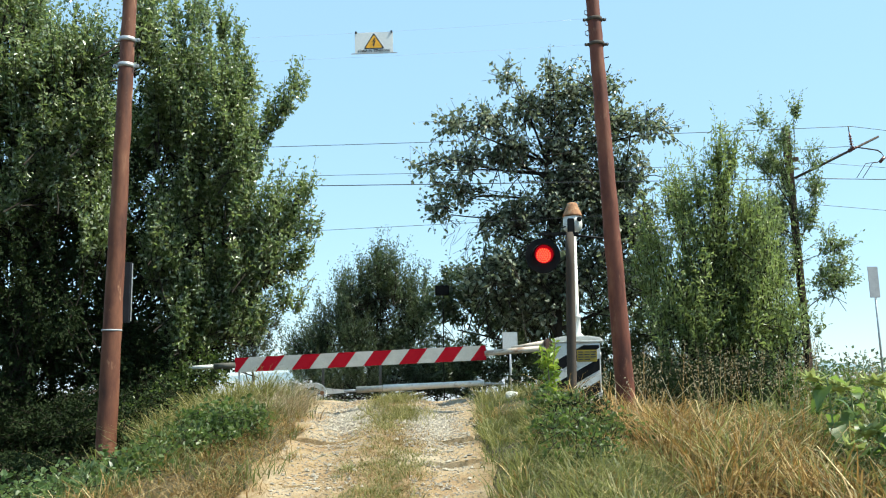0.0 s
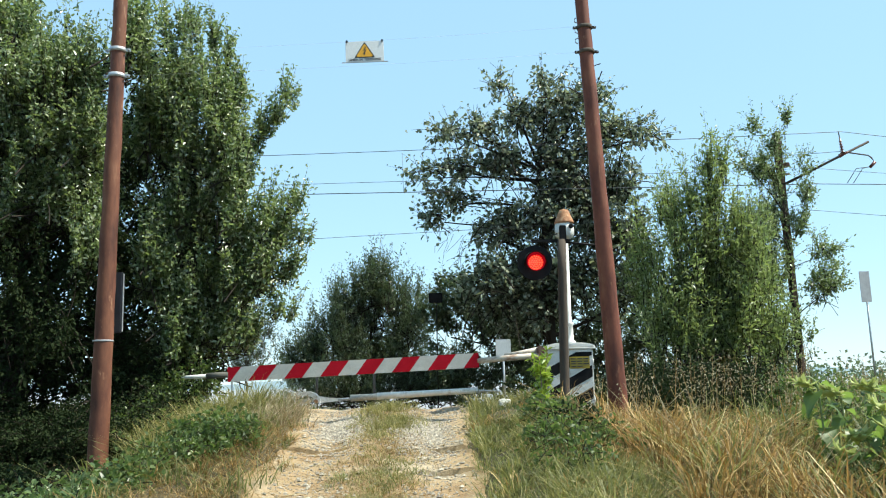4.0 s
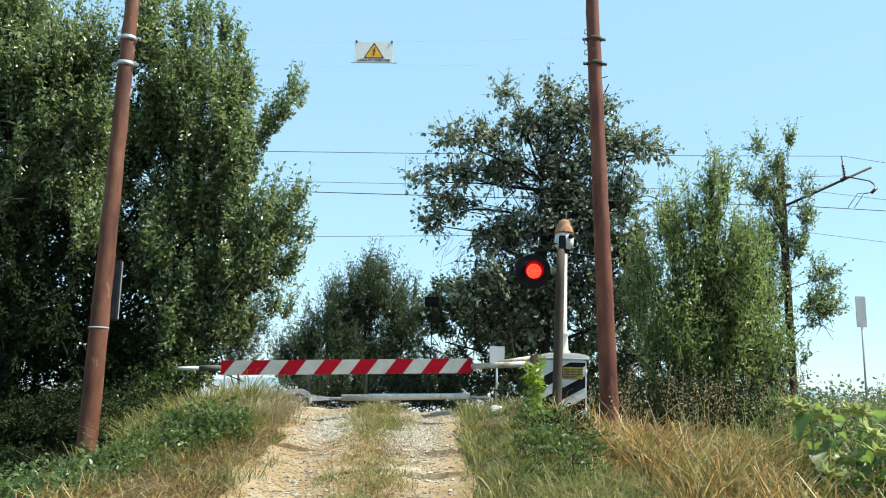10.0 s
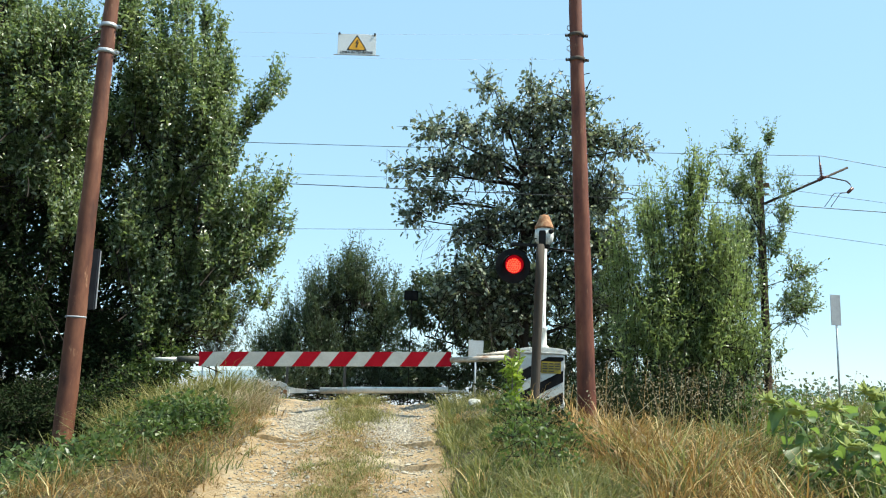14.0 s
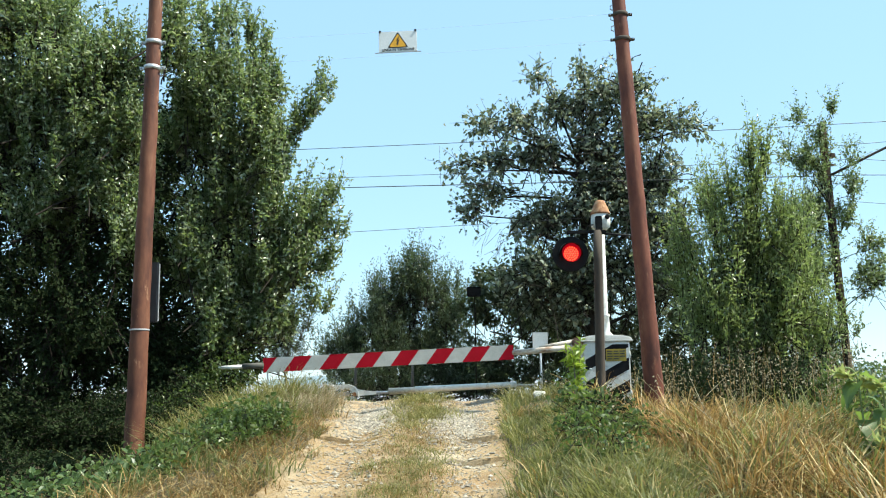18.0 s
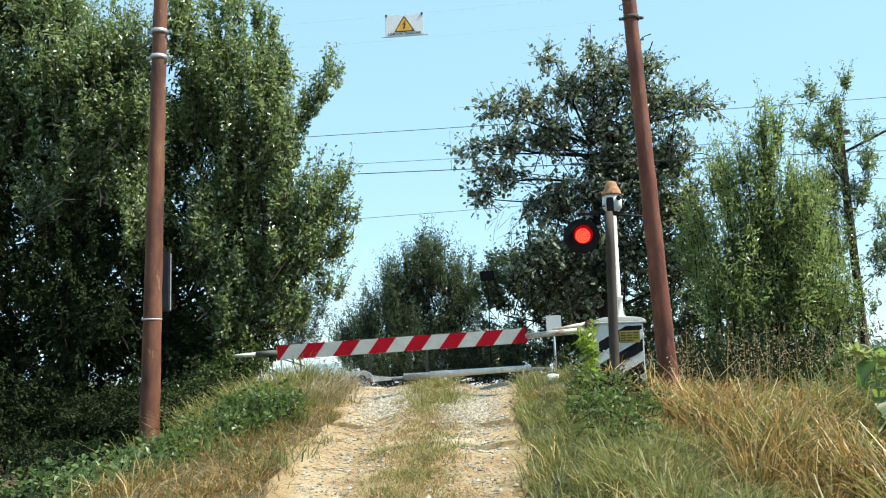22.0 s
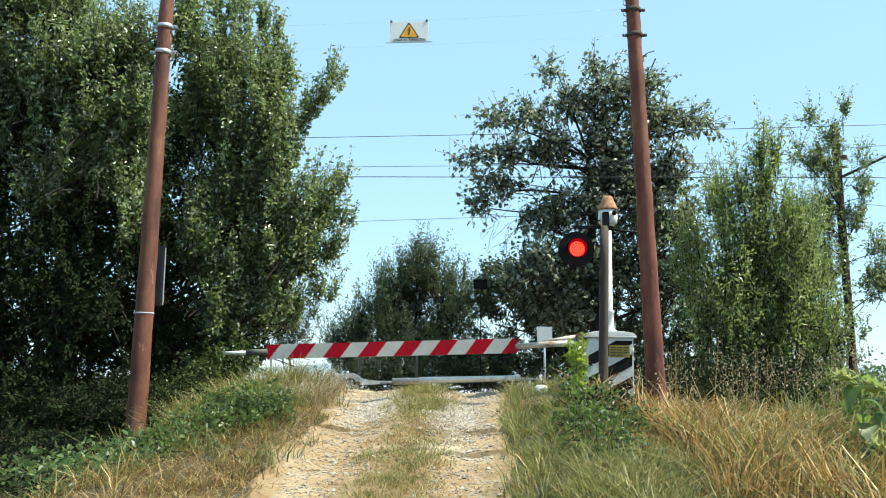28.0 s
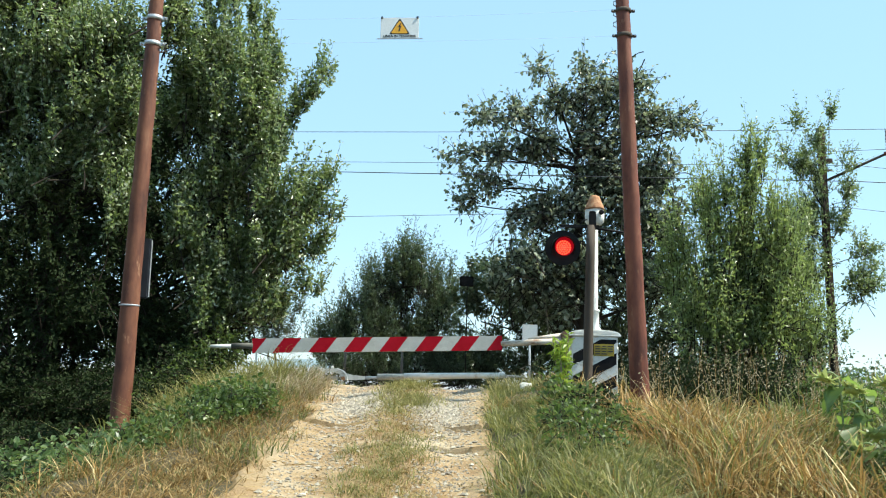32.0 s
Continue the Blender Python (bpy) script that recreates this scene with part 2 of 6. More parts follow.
M_LITTER = foliage("dry_litter", [(0.0, (0.10, 0.09, 0.035)), (0.3, (0.20, 0.125, 0.05)), (0.65, (0.34, 0.22, 0.09)), (1.0, (0.58, 0.45, 0.25))], (0.4, 0.22, 0.06), 0.25, 0.6, 0.2)
M_LEAF_SUN = foliage("sunflower_leaf", [(0.0, (0.065, 0.115, 0.035)), (0.6, (0.125, 0.19, 0.055)), (1.0, (0.20, 0.26, 0.085))], (0.34, 0.5, 0.09), 0.42, 0.45, 0.6)
M_STALK = surface("green_stalk", [(0.3, (0.14, 0.19, 0.07)), (0.7, (0.24, 0.28, 0.12))], 9, 60, 0.6, 0, 0.2)
M_SEED = foliage("seed_head", [(0.0, (0.20, 0.15, 0.09)), (0.6, (0.42, 0.34, 0.23)), (1.0, (0.68, 0.60, 0.46))], (0.45, 0.36, 0.2), 0.3, 0.6, 0.25)
M_SUNFLOWER = foliage("wilted_flower_head", [(0.0, (0.28, 0.33, 0.10)), (0.6, (0.45, 0.48, 0.19)), (1.0, (0.64, 0.64, 0.36))], (0.42, 0.5, 0.16), 0.3, 0.6, 0.25)


def ground_material():
    m, nodes, links, bsdf = shader("field_soil")
    big = noise_out(nodes, links, 0.6, 5)
    small = noise_out(nodes, links, 14, 5, 0.7)
    col = ramp(nodes, links, big, [(0.3, (0.05, 0.046, 0.022)), (0.5, (0.09, 0.072, 0.038)), (0.7, (0.16, 0.115, 0.06))])
    col = blend(nodes, links, 0.6, col, ramp(nodes, links, small, [(0.3, (0.4, 0.4, 0.36)), (0.7, (1.0, 0.98, 0.92))]), "MULTIPLY")
    links.new(col, bsdf.inputs["Base Color"])
    bsdf.inputs["Roughness"].default_value = 0.95
    bumped(nodes, links, bsdf, small, 0.8, 0.04)
    return m


def track_material():
    m, nodes, links, bsdf = shader("stony_dirt")
    big = noise_out(nodes, links, 1.1, 5)
    mid = noise_out(nodes, links, 9, 6, 0.7)
    fine = noise_out(nodes, links, 75, 4, 0.7)
    col = ramp(nodes, links, big, [(0.28, (0.34, 0.20, 0.09)), (0.5, (0.42, 0.30, 0.165)), (0.7, (0.50, 0.41, 0.285))])
    col = blend(nodes, links, 0.55, col, ramp(nodes, links, mid, [(0.32, (0.55, 0.50, 0.44)), (0.62, (1, 1, 1))]), "MULTIPLY")
    col = blend(nodes, links, 0.4, col, ramp(nodes, links, fine, [(0.35, (0.55, 0.53, 0.5)), (0.65, (1, 1, 1))]), "MULTIPLY")
    links.new(col, bsdf.inputs["Base Color"])
    bsdf.inputs["Roughness"].default_value = 0.95
    b2 = blend(nodes, links, 0.4, mid, fine)
    bumped(nodes, links, bsdf, b2, 0.9, 0.03)
    return m


def stone_material():
    m, nodes, links, bsdf = shader("gravel_stone")
    geo = nodes.new("ShaderNodeNewGeometry")
    col = ramp(nodes, links, geo.outputs["Random Per Island"], [(0.0, (0.17, 0.15, 0.125)), (0.5, (0.31, 0.27, 0.21)), (1.0, (0.45, 0.40, 0.32))])
    links.new(col, bsdf.inputs["Base Color"])
    bsdf.inputs["Roughness"].default_value = 0.9
    return m


M_GROUND, M_TRACK, M_STONE = ground_material(), track_material(), stone_material()
# Bluish haze put into the far field's colour, for the pale low sky.
M_FIELD_HAZE = surface("hazed_field", [(0.3, (0.25, 0.265, 0.29)), (0.7, (0.30, 0.31, 0.325))], 0.05, 1.5, 0.95, 0, 0)
# Air haze put into the hills' blue-grey colour.
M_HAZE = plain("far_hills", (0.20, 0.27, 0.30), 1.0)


# ---- mesh helpers ----
def part(name, bm, material, parent, label=""):
    me = bpy.data.meshes.new(name)
    bm.to_mesh(me)
    bm.free()
    me.materials.append(material)
    ob = new(name, me)
    if parent is not None:
        ob.parent = parent
    if label:
        ob["label"] = label
    return ob


def share(name, mesh, parent, m):
    ob = new(name, mesh)
    ob.parent = parent
    ob.matrix_local = m
    return ob


def thing(name, at, label, category, group="", kind=""):
    e = new(name)
    e.matrix_world = at if isinstance(at, Matrix) else Matrix.Translation(at)
    e.empty_display_size = 0.2
    return tagged(e, label, category, group, kind)


def box(bm, size, centre=(0, 0, 0), bevel=0.0, turn=None):
    m = Matrix.Translation(centre) @ (turn or Matrix()) @ Matrix.Diagonal((*size, 1))
    r = bmesh.ops.create_cube(bm, size=1, matrix=m)
    if bevel:
        edges = list({e for v in r["verts"] for e in v.link_edges})
        bmesh.ops.bevel(bm, geom=edges, offset=bevel, segments=2, affect="EDGES", clamp_overlap=True)
    return bm


def rod(bm, a, b, r0, r1=None, seg=16, rings=1, wobble=0.0):
    """A round bar from a to b."""
    a, b = Vector(a), Vector(b)
    r1 = r0 if r1 is None else r1
    turn = (b - a).to_track_quat("Z", "Y").to_matrix()
    loops = []
    for k in range(rings + 1):
        f = k / rings
        c = a.lerp(b, f)
        r = r0 + (r1 - r0) * f
        if wobble and 0 < k < rings:
            c = c + turn @ Vector((math.sin(k * 1.7) * wobble, math.cos(k * 2.3) * wobble, 0))
            r *= 1 + 0.03 * math.sin(k * 3.1)
        loops.append([bm.verts.new(c + turn @ Vector((math.cos(t) * r, math.sin(t) * r, 0))) for t in [2 * math.pi * i / seg for i in range(seg)]])
    for lo, hi in zip(loops, loops[1:]):
        for i in range(seg):
            f = bm.faces.new((lo[i], lo[(i + 1) % seg], hi[(i + 1) % seg], hi[i]))
            f.smooth = True
    bm.faces.new(loops[0][::-1])
    bm.faces.new(loops[-1])
    return bm


def lathe(bm, profile, centre=(0, 0, 0), seg=28, turn=None):
    """A turned body: (radius, height) rows about the z axis."""
    turn, c = turn or Matrix(), Vector(centre)
    loops = [[bm.verts.new(c + turn @ Vector((math.cos(2 * math.pi * i / seg) * r, math.sin(2 * math.pi * i / seg) * r, z))) for i in range(seg)] for r, z in profile]
    for lo, hi in zip(loops, loops[1:]):
        for i in range(seg):
            f = bm.faces.new((lo[i], lo[(i + 1) % seg], hi[(i + 1) % seg], hi[i]))
            f.smooth = True
    bm.faces.new(loops[0][::-1])
    bm.faces.new(loops[-1])
    return bm


def prism(bm, outline, y0, y1):
    """A flat outline of (x, z) points given depth from y0 to y1."""
    a = [bm.verts.new((x, y0, z)) for x, z in outline]
    b = [bm.verts.new((x, y1, z)) for x, z in outline]
    bm.faces.new(a)
    bm.faces.new(b[::-1])
    n = len(a)
    for i in range(n):
        bm.faces.new((a[i], b[i], b[(i + 1) % n], a[(i + 1) % n]))
    bmesh.ops.recalc_face_normals(bm, faces=bm.faces[:])
    return bm


def tube_path(bm, pts, r, seg=10):
    pts = [Vector(p) for p in pts]
    loops = []
    for i, p in enumerate(pts):
        d = (pts[min(i + 1, len(pts) - 1)] - pts[max(i - 1, 0)]).normalized()
        turn = d.to_track_quat("Z", "Y").to_matrix()
        loops.append([bm.verts.new(p + turn @ Vector((math.cos(2 * math.pi * k / seg) * r, math.sin(2 * math.pi * k / seg) * r, 0))) for k in range(seg)])
    for lo, hi in zip(loops, loops[1:]):
        for k in range(seg):
            bm.faces.new((lo[k], lo[(k + 1) % seg], hi[(k + 1) % seg], hi[k])).smooth = True
    bm.faces.new(loops[0][::-1])
    bm.faces.new(loops[-1])
    return bm


def bulk(name, verts, faces, material, parent=None, smooth=False):
    """One mesh from arrays: verts (n, 3), faces (m, k) with k corners each."""
    me = bpy.data.meshes.new(name)
    n, k = faces.shape
    me.vertices.add(len(verts))
    me.vertices.foreach_set("co", np.ascontiguousarray(verts, dtype=np.float32).ravel())
    me.loops.add(n * k)
    me.loops.foreach_set("vertex_index", np.ascontiguousarray(faces, dtype=np.int32).ravel())
    me.polygons.add(n)
    me.polygons.foreach_set("loop_start", np.arange(0, n * k, k, dtype=np.int32))
    me.polygons.foreach_set("use_smooth", np.full(n, smooth))
    me.update(calc_edges=True)
    me.materials.append(material)
    ob = new(name, me)
    if parent is not None:
        ob.parent = parent
    return ob


rng = np.random.default_rng(7)


def unit(v):
    return v / np.maximum(np.linalg.norm(v, axis=-1, keepdims=True), 1e-9)


def leaf_arrays(base, along, length, width, fold=0.25, curl=0.25):
    """Leaves as folded blades of two halves with a bent tip: five points, four triangles each."""
    n = len(base)
    side = unit(np.cross(along, unit(rng.normal(size=(n, 3)) * 0.7 + np.array([0, 0, 1.0]))))
    up = np.cross(side, along)
    L, W = length[:, None], width[:, None]
    mid = base + along * L * 0.45 - up * W * fold
    left = base + along * L * 0.42 - side * W * 0.5 + up * W * fold * 0.4
    right = base + along * L * 0.42 + side * W * 0.5 + up * W * fold * 0.4
    tip = base + along * L - up * L * curl
    v = np.stack([base, left, mid, right, tip], 1).reshape(-1, 3)
    o = (np.arange(n) * 5)[:, None]
    f = np.concatenate([o + np.array([[0, 1, 2]]), o + np.array([[0, 2, 3]]), o + np.array([[1, 4, 2]]), o + np.array([[2, 4, 3]])])
    return v, f


def stick_arrays(a, b, ra, rb, seg=4):
    """Straight sticks, as prisms from a to b."""
    n = len(a)
    d = unit(b - a)
    s = unit(np.cross(d, np.array([0.31, 0.17, 0.93])))
    u = np.cross(s, d)
    ang = np.arange(seg) * 2 * np.pi / seg
    ring = s[:, None, :] * np.cos(ang)[None, :, None] + u[:, None, :] * np.sin(ang)[None, :, None]
    v = np.concatenate([a[:, None, :] + ring * np.asarray(ra).reshape(-1, 1, 1), b[:, None, :] + ring * np.asarray(rb).reshape(-1, 1, 1)], 1).reshape(-1, 3)
    o = (np.arange(n) * 2 * seg)[:, None]
    f = np.concatenate([o + np.array([[k, (k + 1) % seg, seg + (k + 1) % seg, seg + k]]) for k in range(seg)])
    return v, f


def leaf_pairs(base, along, length, width, fold=0.28):
    """Oval leaves of two halves folded along the midrib, the tip bent down."""
    n = len(base)
    side = unit(np.cross(along, unit(rng.normal(size=(n, 3)) * 0.8 + np.array([0, 0, 1.0]))))
    up = np.cross(side, along)
    L, W = length[:, None], width[:, None]
    rim = up * W * fold
    l1, l2 = base + along * L * 0.28 - side * W * 0.46 + rim, base + along * L * 0.68 - side * W * 0.40 + rim * 0.7
    r1, r2 = base + along * L * 0.28 + side * W * 0.46 + rim, base + along * L * 0.68 + side * W * 0.40 + rim * 0.7
    v = np.stack([base, l1, l2, base + along * L - up * L * 0.12, r2, r1], 1).reshape(-1, 3)
    o = (np.arange(n) * 6)[:, None]
    return v, np.concatenate([o + np.array([[0, 3, 2, 1]]), o + np.array([[0, 5, 4, 3]])])


def bend_at(p0, p1, p2, u):
    """Points on curves of three points each; u has one row a curve."""
    u = u[..., None]
    return p0[:, None] * (1 - u) ** 2 + 2 * p1[:, None] * u * (1 - u) + p2[:, None] * u * u


def bend_sticks(p0, p1, p2, r0, r1, n, seg):
    """Tapered curved sticks, n straight pieces each."""
    u = np.tile(np.linspace(0, 1, n + 1), (len(p0), 1))
    q = bend_at(p0, p1, p2, u)
    r = r0[:, None] + (r1 - r0)[:, None] * u
    return stick_arrays(q[:, :-1].reshape(-1, 3), q[:, 1:].reshape(-1, 3), r[:, :-1].ravel(), r[:, 1:].ravel(), seg)


def tree(name, at, lobes, label, leaf_mat, leaf=(0.085, 0.036), count=30000, shoot=0.7, per=26, up=1.2, out=0.6, bend=0.0, droop=0.3, arch=0.1, trunk=0.14, wood=None, category="tree", stems=1, each=7, wild=0.35, fill=0.55, trunk_top=0.72, loose=0.4, twig=0.005):
    """A tree: trunk, limbs into the crown's lobes (x, y, z, rx, ry, rz), curved branches through each lobe, leafy shoots along every branch."""
    wood = wood or M_BARKDARK
    t = thing(name, at, label, category)
    o = np.array(at, float)
    L = np.array(lobes, float)
    part_of = (L[:, 3] * L[:, 5]) ** 0.75 * L[:, 4] ** 0.3
    part_of = part_of / part_of.sum()
    high = np.array([*(L[:, :2].mean(0) - o[:2]) * 0.6, (L[:, 2].max() - o[2]) * trunk_top])
    bases = np.stack([rng.normal(size=stems) * 0.22 * (stems > 1), rng.normal(size=stems) * 0.18 * (stems > 1), np.full(stems, -0.15)], 1)
    b0, b1, b2, limbs, br = [], [], [], [], []
    for k, lobe in enumerate(L):
        c, r = lobe[:3] - o, lobe[3:6]
        nb = max(3, int(round(count * part_of[k] / per / each)))
        root = bases[k % stems]
        f0 = np.clip((c[2] - r[2] * 1.2) / max(high[2], 0.5), 0.1, 0.92)
        fork = root * (1 - f0) + high * f0 if stems == 1 else root
        heart = c + np.array([(fork[0] - c[0]) * 0.15, (fork[1] - c[1]) * 0.15, -0.5 * r[2]])
        limbs.append((fork, (fork + heart) / 2 + rng.normal(size=3) * 0.12 + np.array([0, 0, 0.1]), heart))
        rr = trunk * 0.4 * min(1.0, (r[0] * r[2]) ** 0.33)
        br.append(rr)
        d = unit(rng.normal(size=(nb, 3)) + np.array([0, 0, 0.15]))
        e = c + d * (rng.uniform(fill, 1.0, nb))[:, None] * r
        e[:, 2] = np.maximum(e[:, 2], 0.15)
        s = heart + rng.normal(size=(nb, 3)) * r * loose
        span = np.linalg.norm(e - s, axis=1)[:, None]
        b0.append(s)
        b1.append((s + e) / 2 + np.array([0, 0, 1.0]) * arch * span + rng.normal(size=(nb, 3)) * 0.1 * span)
        b2.append(e)
    B0, B1, B2 = np.concatenate(b0), np.concatenate(b1), np.concatenate(b2)
    nb = len(B0)
    u = np.concatenate([1 - 0.8 * rng.random((nb, each - 1)) ** 1.4, np.ones((nb, 1))], 1)
    p = bend_at(B0, B1, B2, u).reshape(-1, 3)
    way = unit(2 * (1 - u)[..., None] * (B1 - B0)[:, None] + 2 * u[..., None] * (B2 - B1)[:, None]).reshape(-1, 3)
    n = len(p)
    aim = unit(way * out + np.array([0, 0, up]) + rng.normal(size=(n, 3)) * wild)
    ln = shoot * rng.uniform(0.4, 1.3, n)
    q1 = p + aim * ln[:, None] * 0.5
    q2 = q1 + unit(aim + np.array([0, 0, bend]) + rng.normal(size=(n, 3)) * 0.18) * ln[:, None] * 0.5
    for root in bases:
        bm = bmesh.new()
        rod(bm, root, tuple(high * 0.98 + rng.normal(size=3) * 0.2 * (stems > 1)), trunk / stems ** 0.5, trunk * 0.3 / stems ** 0.5, 10, 8, 0.05)
        part("trunk", bm, wood, t)
    la, lb, lc = (np.array([q[m] for q in limbs]) for m in range(3))
    br = np.array(br)
    va, fa = bend_sticks(la, lb, lc, br, br * 0.55, 6, 6)
    r1 = np.full(nb, trunk * 0.11)
    vb, fb = bend_sticks(B0, B1, B2, r1, r1 * 0.2, 5, 4)
    tagged(bulk("limb", np.concatenate([va, vb]), np.concatenate([fa, fb + len(va)]), wood, t, True), kind="stuff")
    v, f = bend_sticks(p, q1, q2, np.full(n, twig), np.full(n, twig * 0.4), 3, 3)
    tagged(bulk("twig", v, f, wood, t), kind="stuff")
    w = rng.uniform(0.03, 1.02, (n, per)) ** 0.9
    root = bend_at(p, q1, q2, w)
    ax = unit(q2 - p)[:, None, :]
    way = unit(ax * 0.65 + unit(rng.normal(size=root.shape)) * 0.85 - np.array([0, 0, droop]))
    root = (root + rng.normal(size=root.shape) * leaf[0] * 0.35).reshape(-1, 3)
    size = leaf[0] * rng.uniform(0.6, 1.2, len(root)) * (1.12 - 0.4 * w.ravel() ** 2)
    v, f = leaf_pairs(root, way.reshape(-1, 3), size, size * leaf[1] / leaf[0])
    tagged(bulk("crown", v, f, leaf_mat, t), kind="stuff")
    return t


# ---- ground and track ----
def step(a, b, v):
    u = np.clip((v - a) / (b - a), 0, 1)
    return u * u * (3 - 2 * u)


def road_z(y):
    """Height of the farm track: a ramp to the crossing, the line's plateau, a fall beyond it."""
    return np.interp(y, [-400, -5, 0, 7.3, 10, 12.4, 14.6, 16.5, 20, 23, 26.5, 40, 400], [-0.2, -0.1, 0.0, 0.55, 0.84, 1.04, 1.17, 1.13, 1.0, 0.82, 0.35, 0.25, 0.4])


def widen(y):
    """How far the worn dirt reaches past the track's left edge near the foot of the ramp."""
    return 0.34 * (1 - step(7.6, 10.0, y))


def ripple(x, y):
    return 0.05 * np.sin(1.3 * x + 0.7 * y) * np.sin(0.9 * y - 0.4 * x + 1) + 0.03 * np.sin(3.1 * x + 1.7) * np.sin(2.7 * y)


def height(x, y):
    """Height of the ground at x, y."""
    x, y = np.asarray(x, float), np.asarray(y, float)
    rz = road_z(y)
    field = np.interp(y, [-400, 0, 8, 13, 16.3, 20, 23.2, 27, 400], [-0.3, -0.25, 0.1, 0.4, 1.05, 1.0, 0.8, 0.25, 0.5])
    wl = 1 - step(-2.1, -5.0, x)
    wr = 1 - 0.3 * step(1.1, 2.4, x) - 0.3 * step(2.8, 9.0, x)
    w = np.where(x < -0.7, wl, wr)
    z = field + (rz - field) * w
    xl = x + widen(y)
    verge = step(0.3, 1.0, x) * (1 - step(1.5, 3.0, x)) * 0.16 * (1 - step(12.5, 14.5, y)) + step(-1.75, -2.3, xl) * (1 - step(-2.4, -3.6, xl)) * 0.10
    z = z + verge * (1 - step(14.5, 15.5, y))
    off = np.clip(np.maximum(x - 0.5, -1.9 - x), 0, 1)
    return z + ripple(x, y) * off


def ground_sheet():
    xs = np.concatenate([[-2500, -900, -300, -120, -60, -30, -20], np.arange(-14, 16.01, 0.25), [20, 30, 60, 120, 300, 900, 2500]])
    ys = np.concatenate([[-2500, -900, -300, -100, -40, -24, -20, -15, -10, -5], np.arange(-2, 34.01, 0.25), [38, 45, 60, 90, 150, 300, 900, 2500]])
    X, Y = np.meshgrid(xs, ys)
    Z = height(X, Y)
    on = (X > -1.5 - widen(Y) - 0.13 * np.clip(Y - 8, -3, 7)) & (X < 0.45) & (Y < 26.4) & (Y > -25)
    Z = np.where(on, Z - 0.12, Z)
    v = np.stack([X, Y, Z], -1).reshape(-1, 3)
    nx, ny = len(xs), len(ys)
    i = np.arange(nx * ny).reshape(ny, nx)
    f = np.stack([i[:-1, :-1], i[:-1, 1:], i[1:, 1:], i[1:, :-1]], -1).reshape(-1, 4)
    return tagged(bulk("ground", v, f, M_GROUND, None, True), "rough field soil with dry grass litter", "ground", kind="structure")


def track_profile(x, y):
    """Extra height across the track: two worn ruts, a low crown, uneven dirt."""
    rut = -0.055 * (np.exp(-((x + 1.2 + 0.09 * np.clip(y - 8, -3, 7) + 0.06 * np.sin(y)) / 0.3) ** 2) + np.exp(-((x - 0.02 + 0.03 * np.clip(y - 8, -3, 7) + 0.04 * np.sin(y * 0.8 + 1)) / 0.3) ** 2))
    # Ledges and grooves shaped in to stand for shadow lines across the ruts.
    shade_ledge = 0
    for y0, xa, xb, deep in ((10.35, -1.9, -0.95, 0.045), (10.35, -0.25, 0.5, 0.055), (9.02, -0.3, 0.45, 0.05)):
        s = y - y0 - 0.05 * np.sin(4.3 * x + y0) - 0.025 * np.sin(11.0 * x + 2 * y0)
        reach = step(xa, xa + 0.2, x) * (1 - step(xb - 0.35, xb, x))
        shade_ledge = shade_ledge - deep * np.where(s < 0, np.exp(np.minimum(s, 0) / 0.4), 0) * reach
        shade_ledge = shade_ledge - 0.07 * np.exp(-((s + 0.035) / 0.03) ** 2) * reach * (0.55 + 0.45 * np.sin(5.0 * x + y0))
    rough = 0.012 * np.sin(5.3 * x + 2.1 * y) * np.sin(4.1 * y + x) + 0.008 * np.sin(11 * x) * np.sin(9 * y + 2)
    return rut + rough + shade_ledge


def track_sheet():
    ys = np.concatenate([np.arange(-30, 4, 0.25), np.arange(4, 26.6, 0.07), np.arange(8.85, 9.2, 0.014), np.arange(10.2, 10.55, 0.014)])
    ys.sort()
    us = np.linspace(0, 1, 70)
    Y, U = np.meshgrid(ys, us, indexing="ij")
    lo = -1.68 - widen(Y) - 0.13 * np.clip(Y - 8, -3, 7) + 0.10 * np.sin(1.9 * Y) + 0.06 * np.sin(4.7 * Y + 1)
    hi = 0.42 + 0.09 * np.sin(1.4 * Y + 2) + 0.05 * np.sin(5.2 * Y)
    X = lo + (hi - lo) * U
    edge = np.minimum(U, 1 - U)
    Z = road_z(Y) + track_profile(X, Y) + 0.02 - 0.14 * (1 - step(0.0, 0.06, edge))
    v = np.stack([X, Y, Z], -1).reshape(-1, 3)
    n, k = Y.shape
    i = np.arange(n * k).reshape(n, k)
    f = np.stack([i[:-1, :-1], i[:-1, 1:], i[1:, 1:], i[1:, :-1]], -1).reshape(-1, 4)
    return tagged(bulk("road", v, f, M_TRACK, None, False), "stony pale dirt farm track with two worn ruts", "road", kind="structure")


def surface_z(x, y):
    on = (x > -1.6 - widen(y) - 0.13 * np.clip(y - 8, -3, 7)) & (x < 0.4) & (y < 26)
    return np.where(on, road_z(y) + track_profile(x, y) + 0.02, height(x, y))


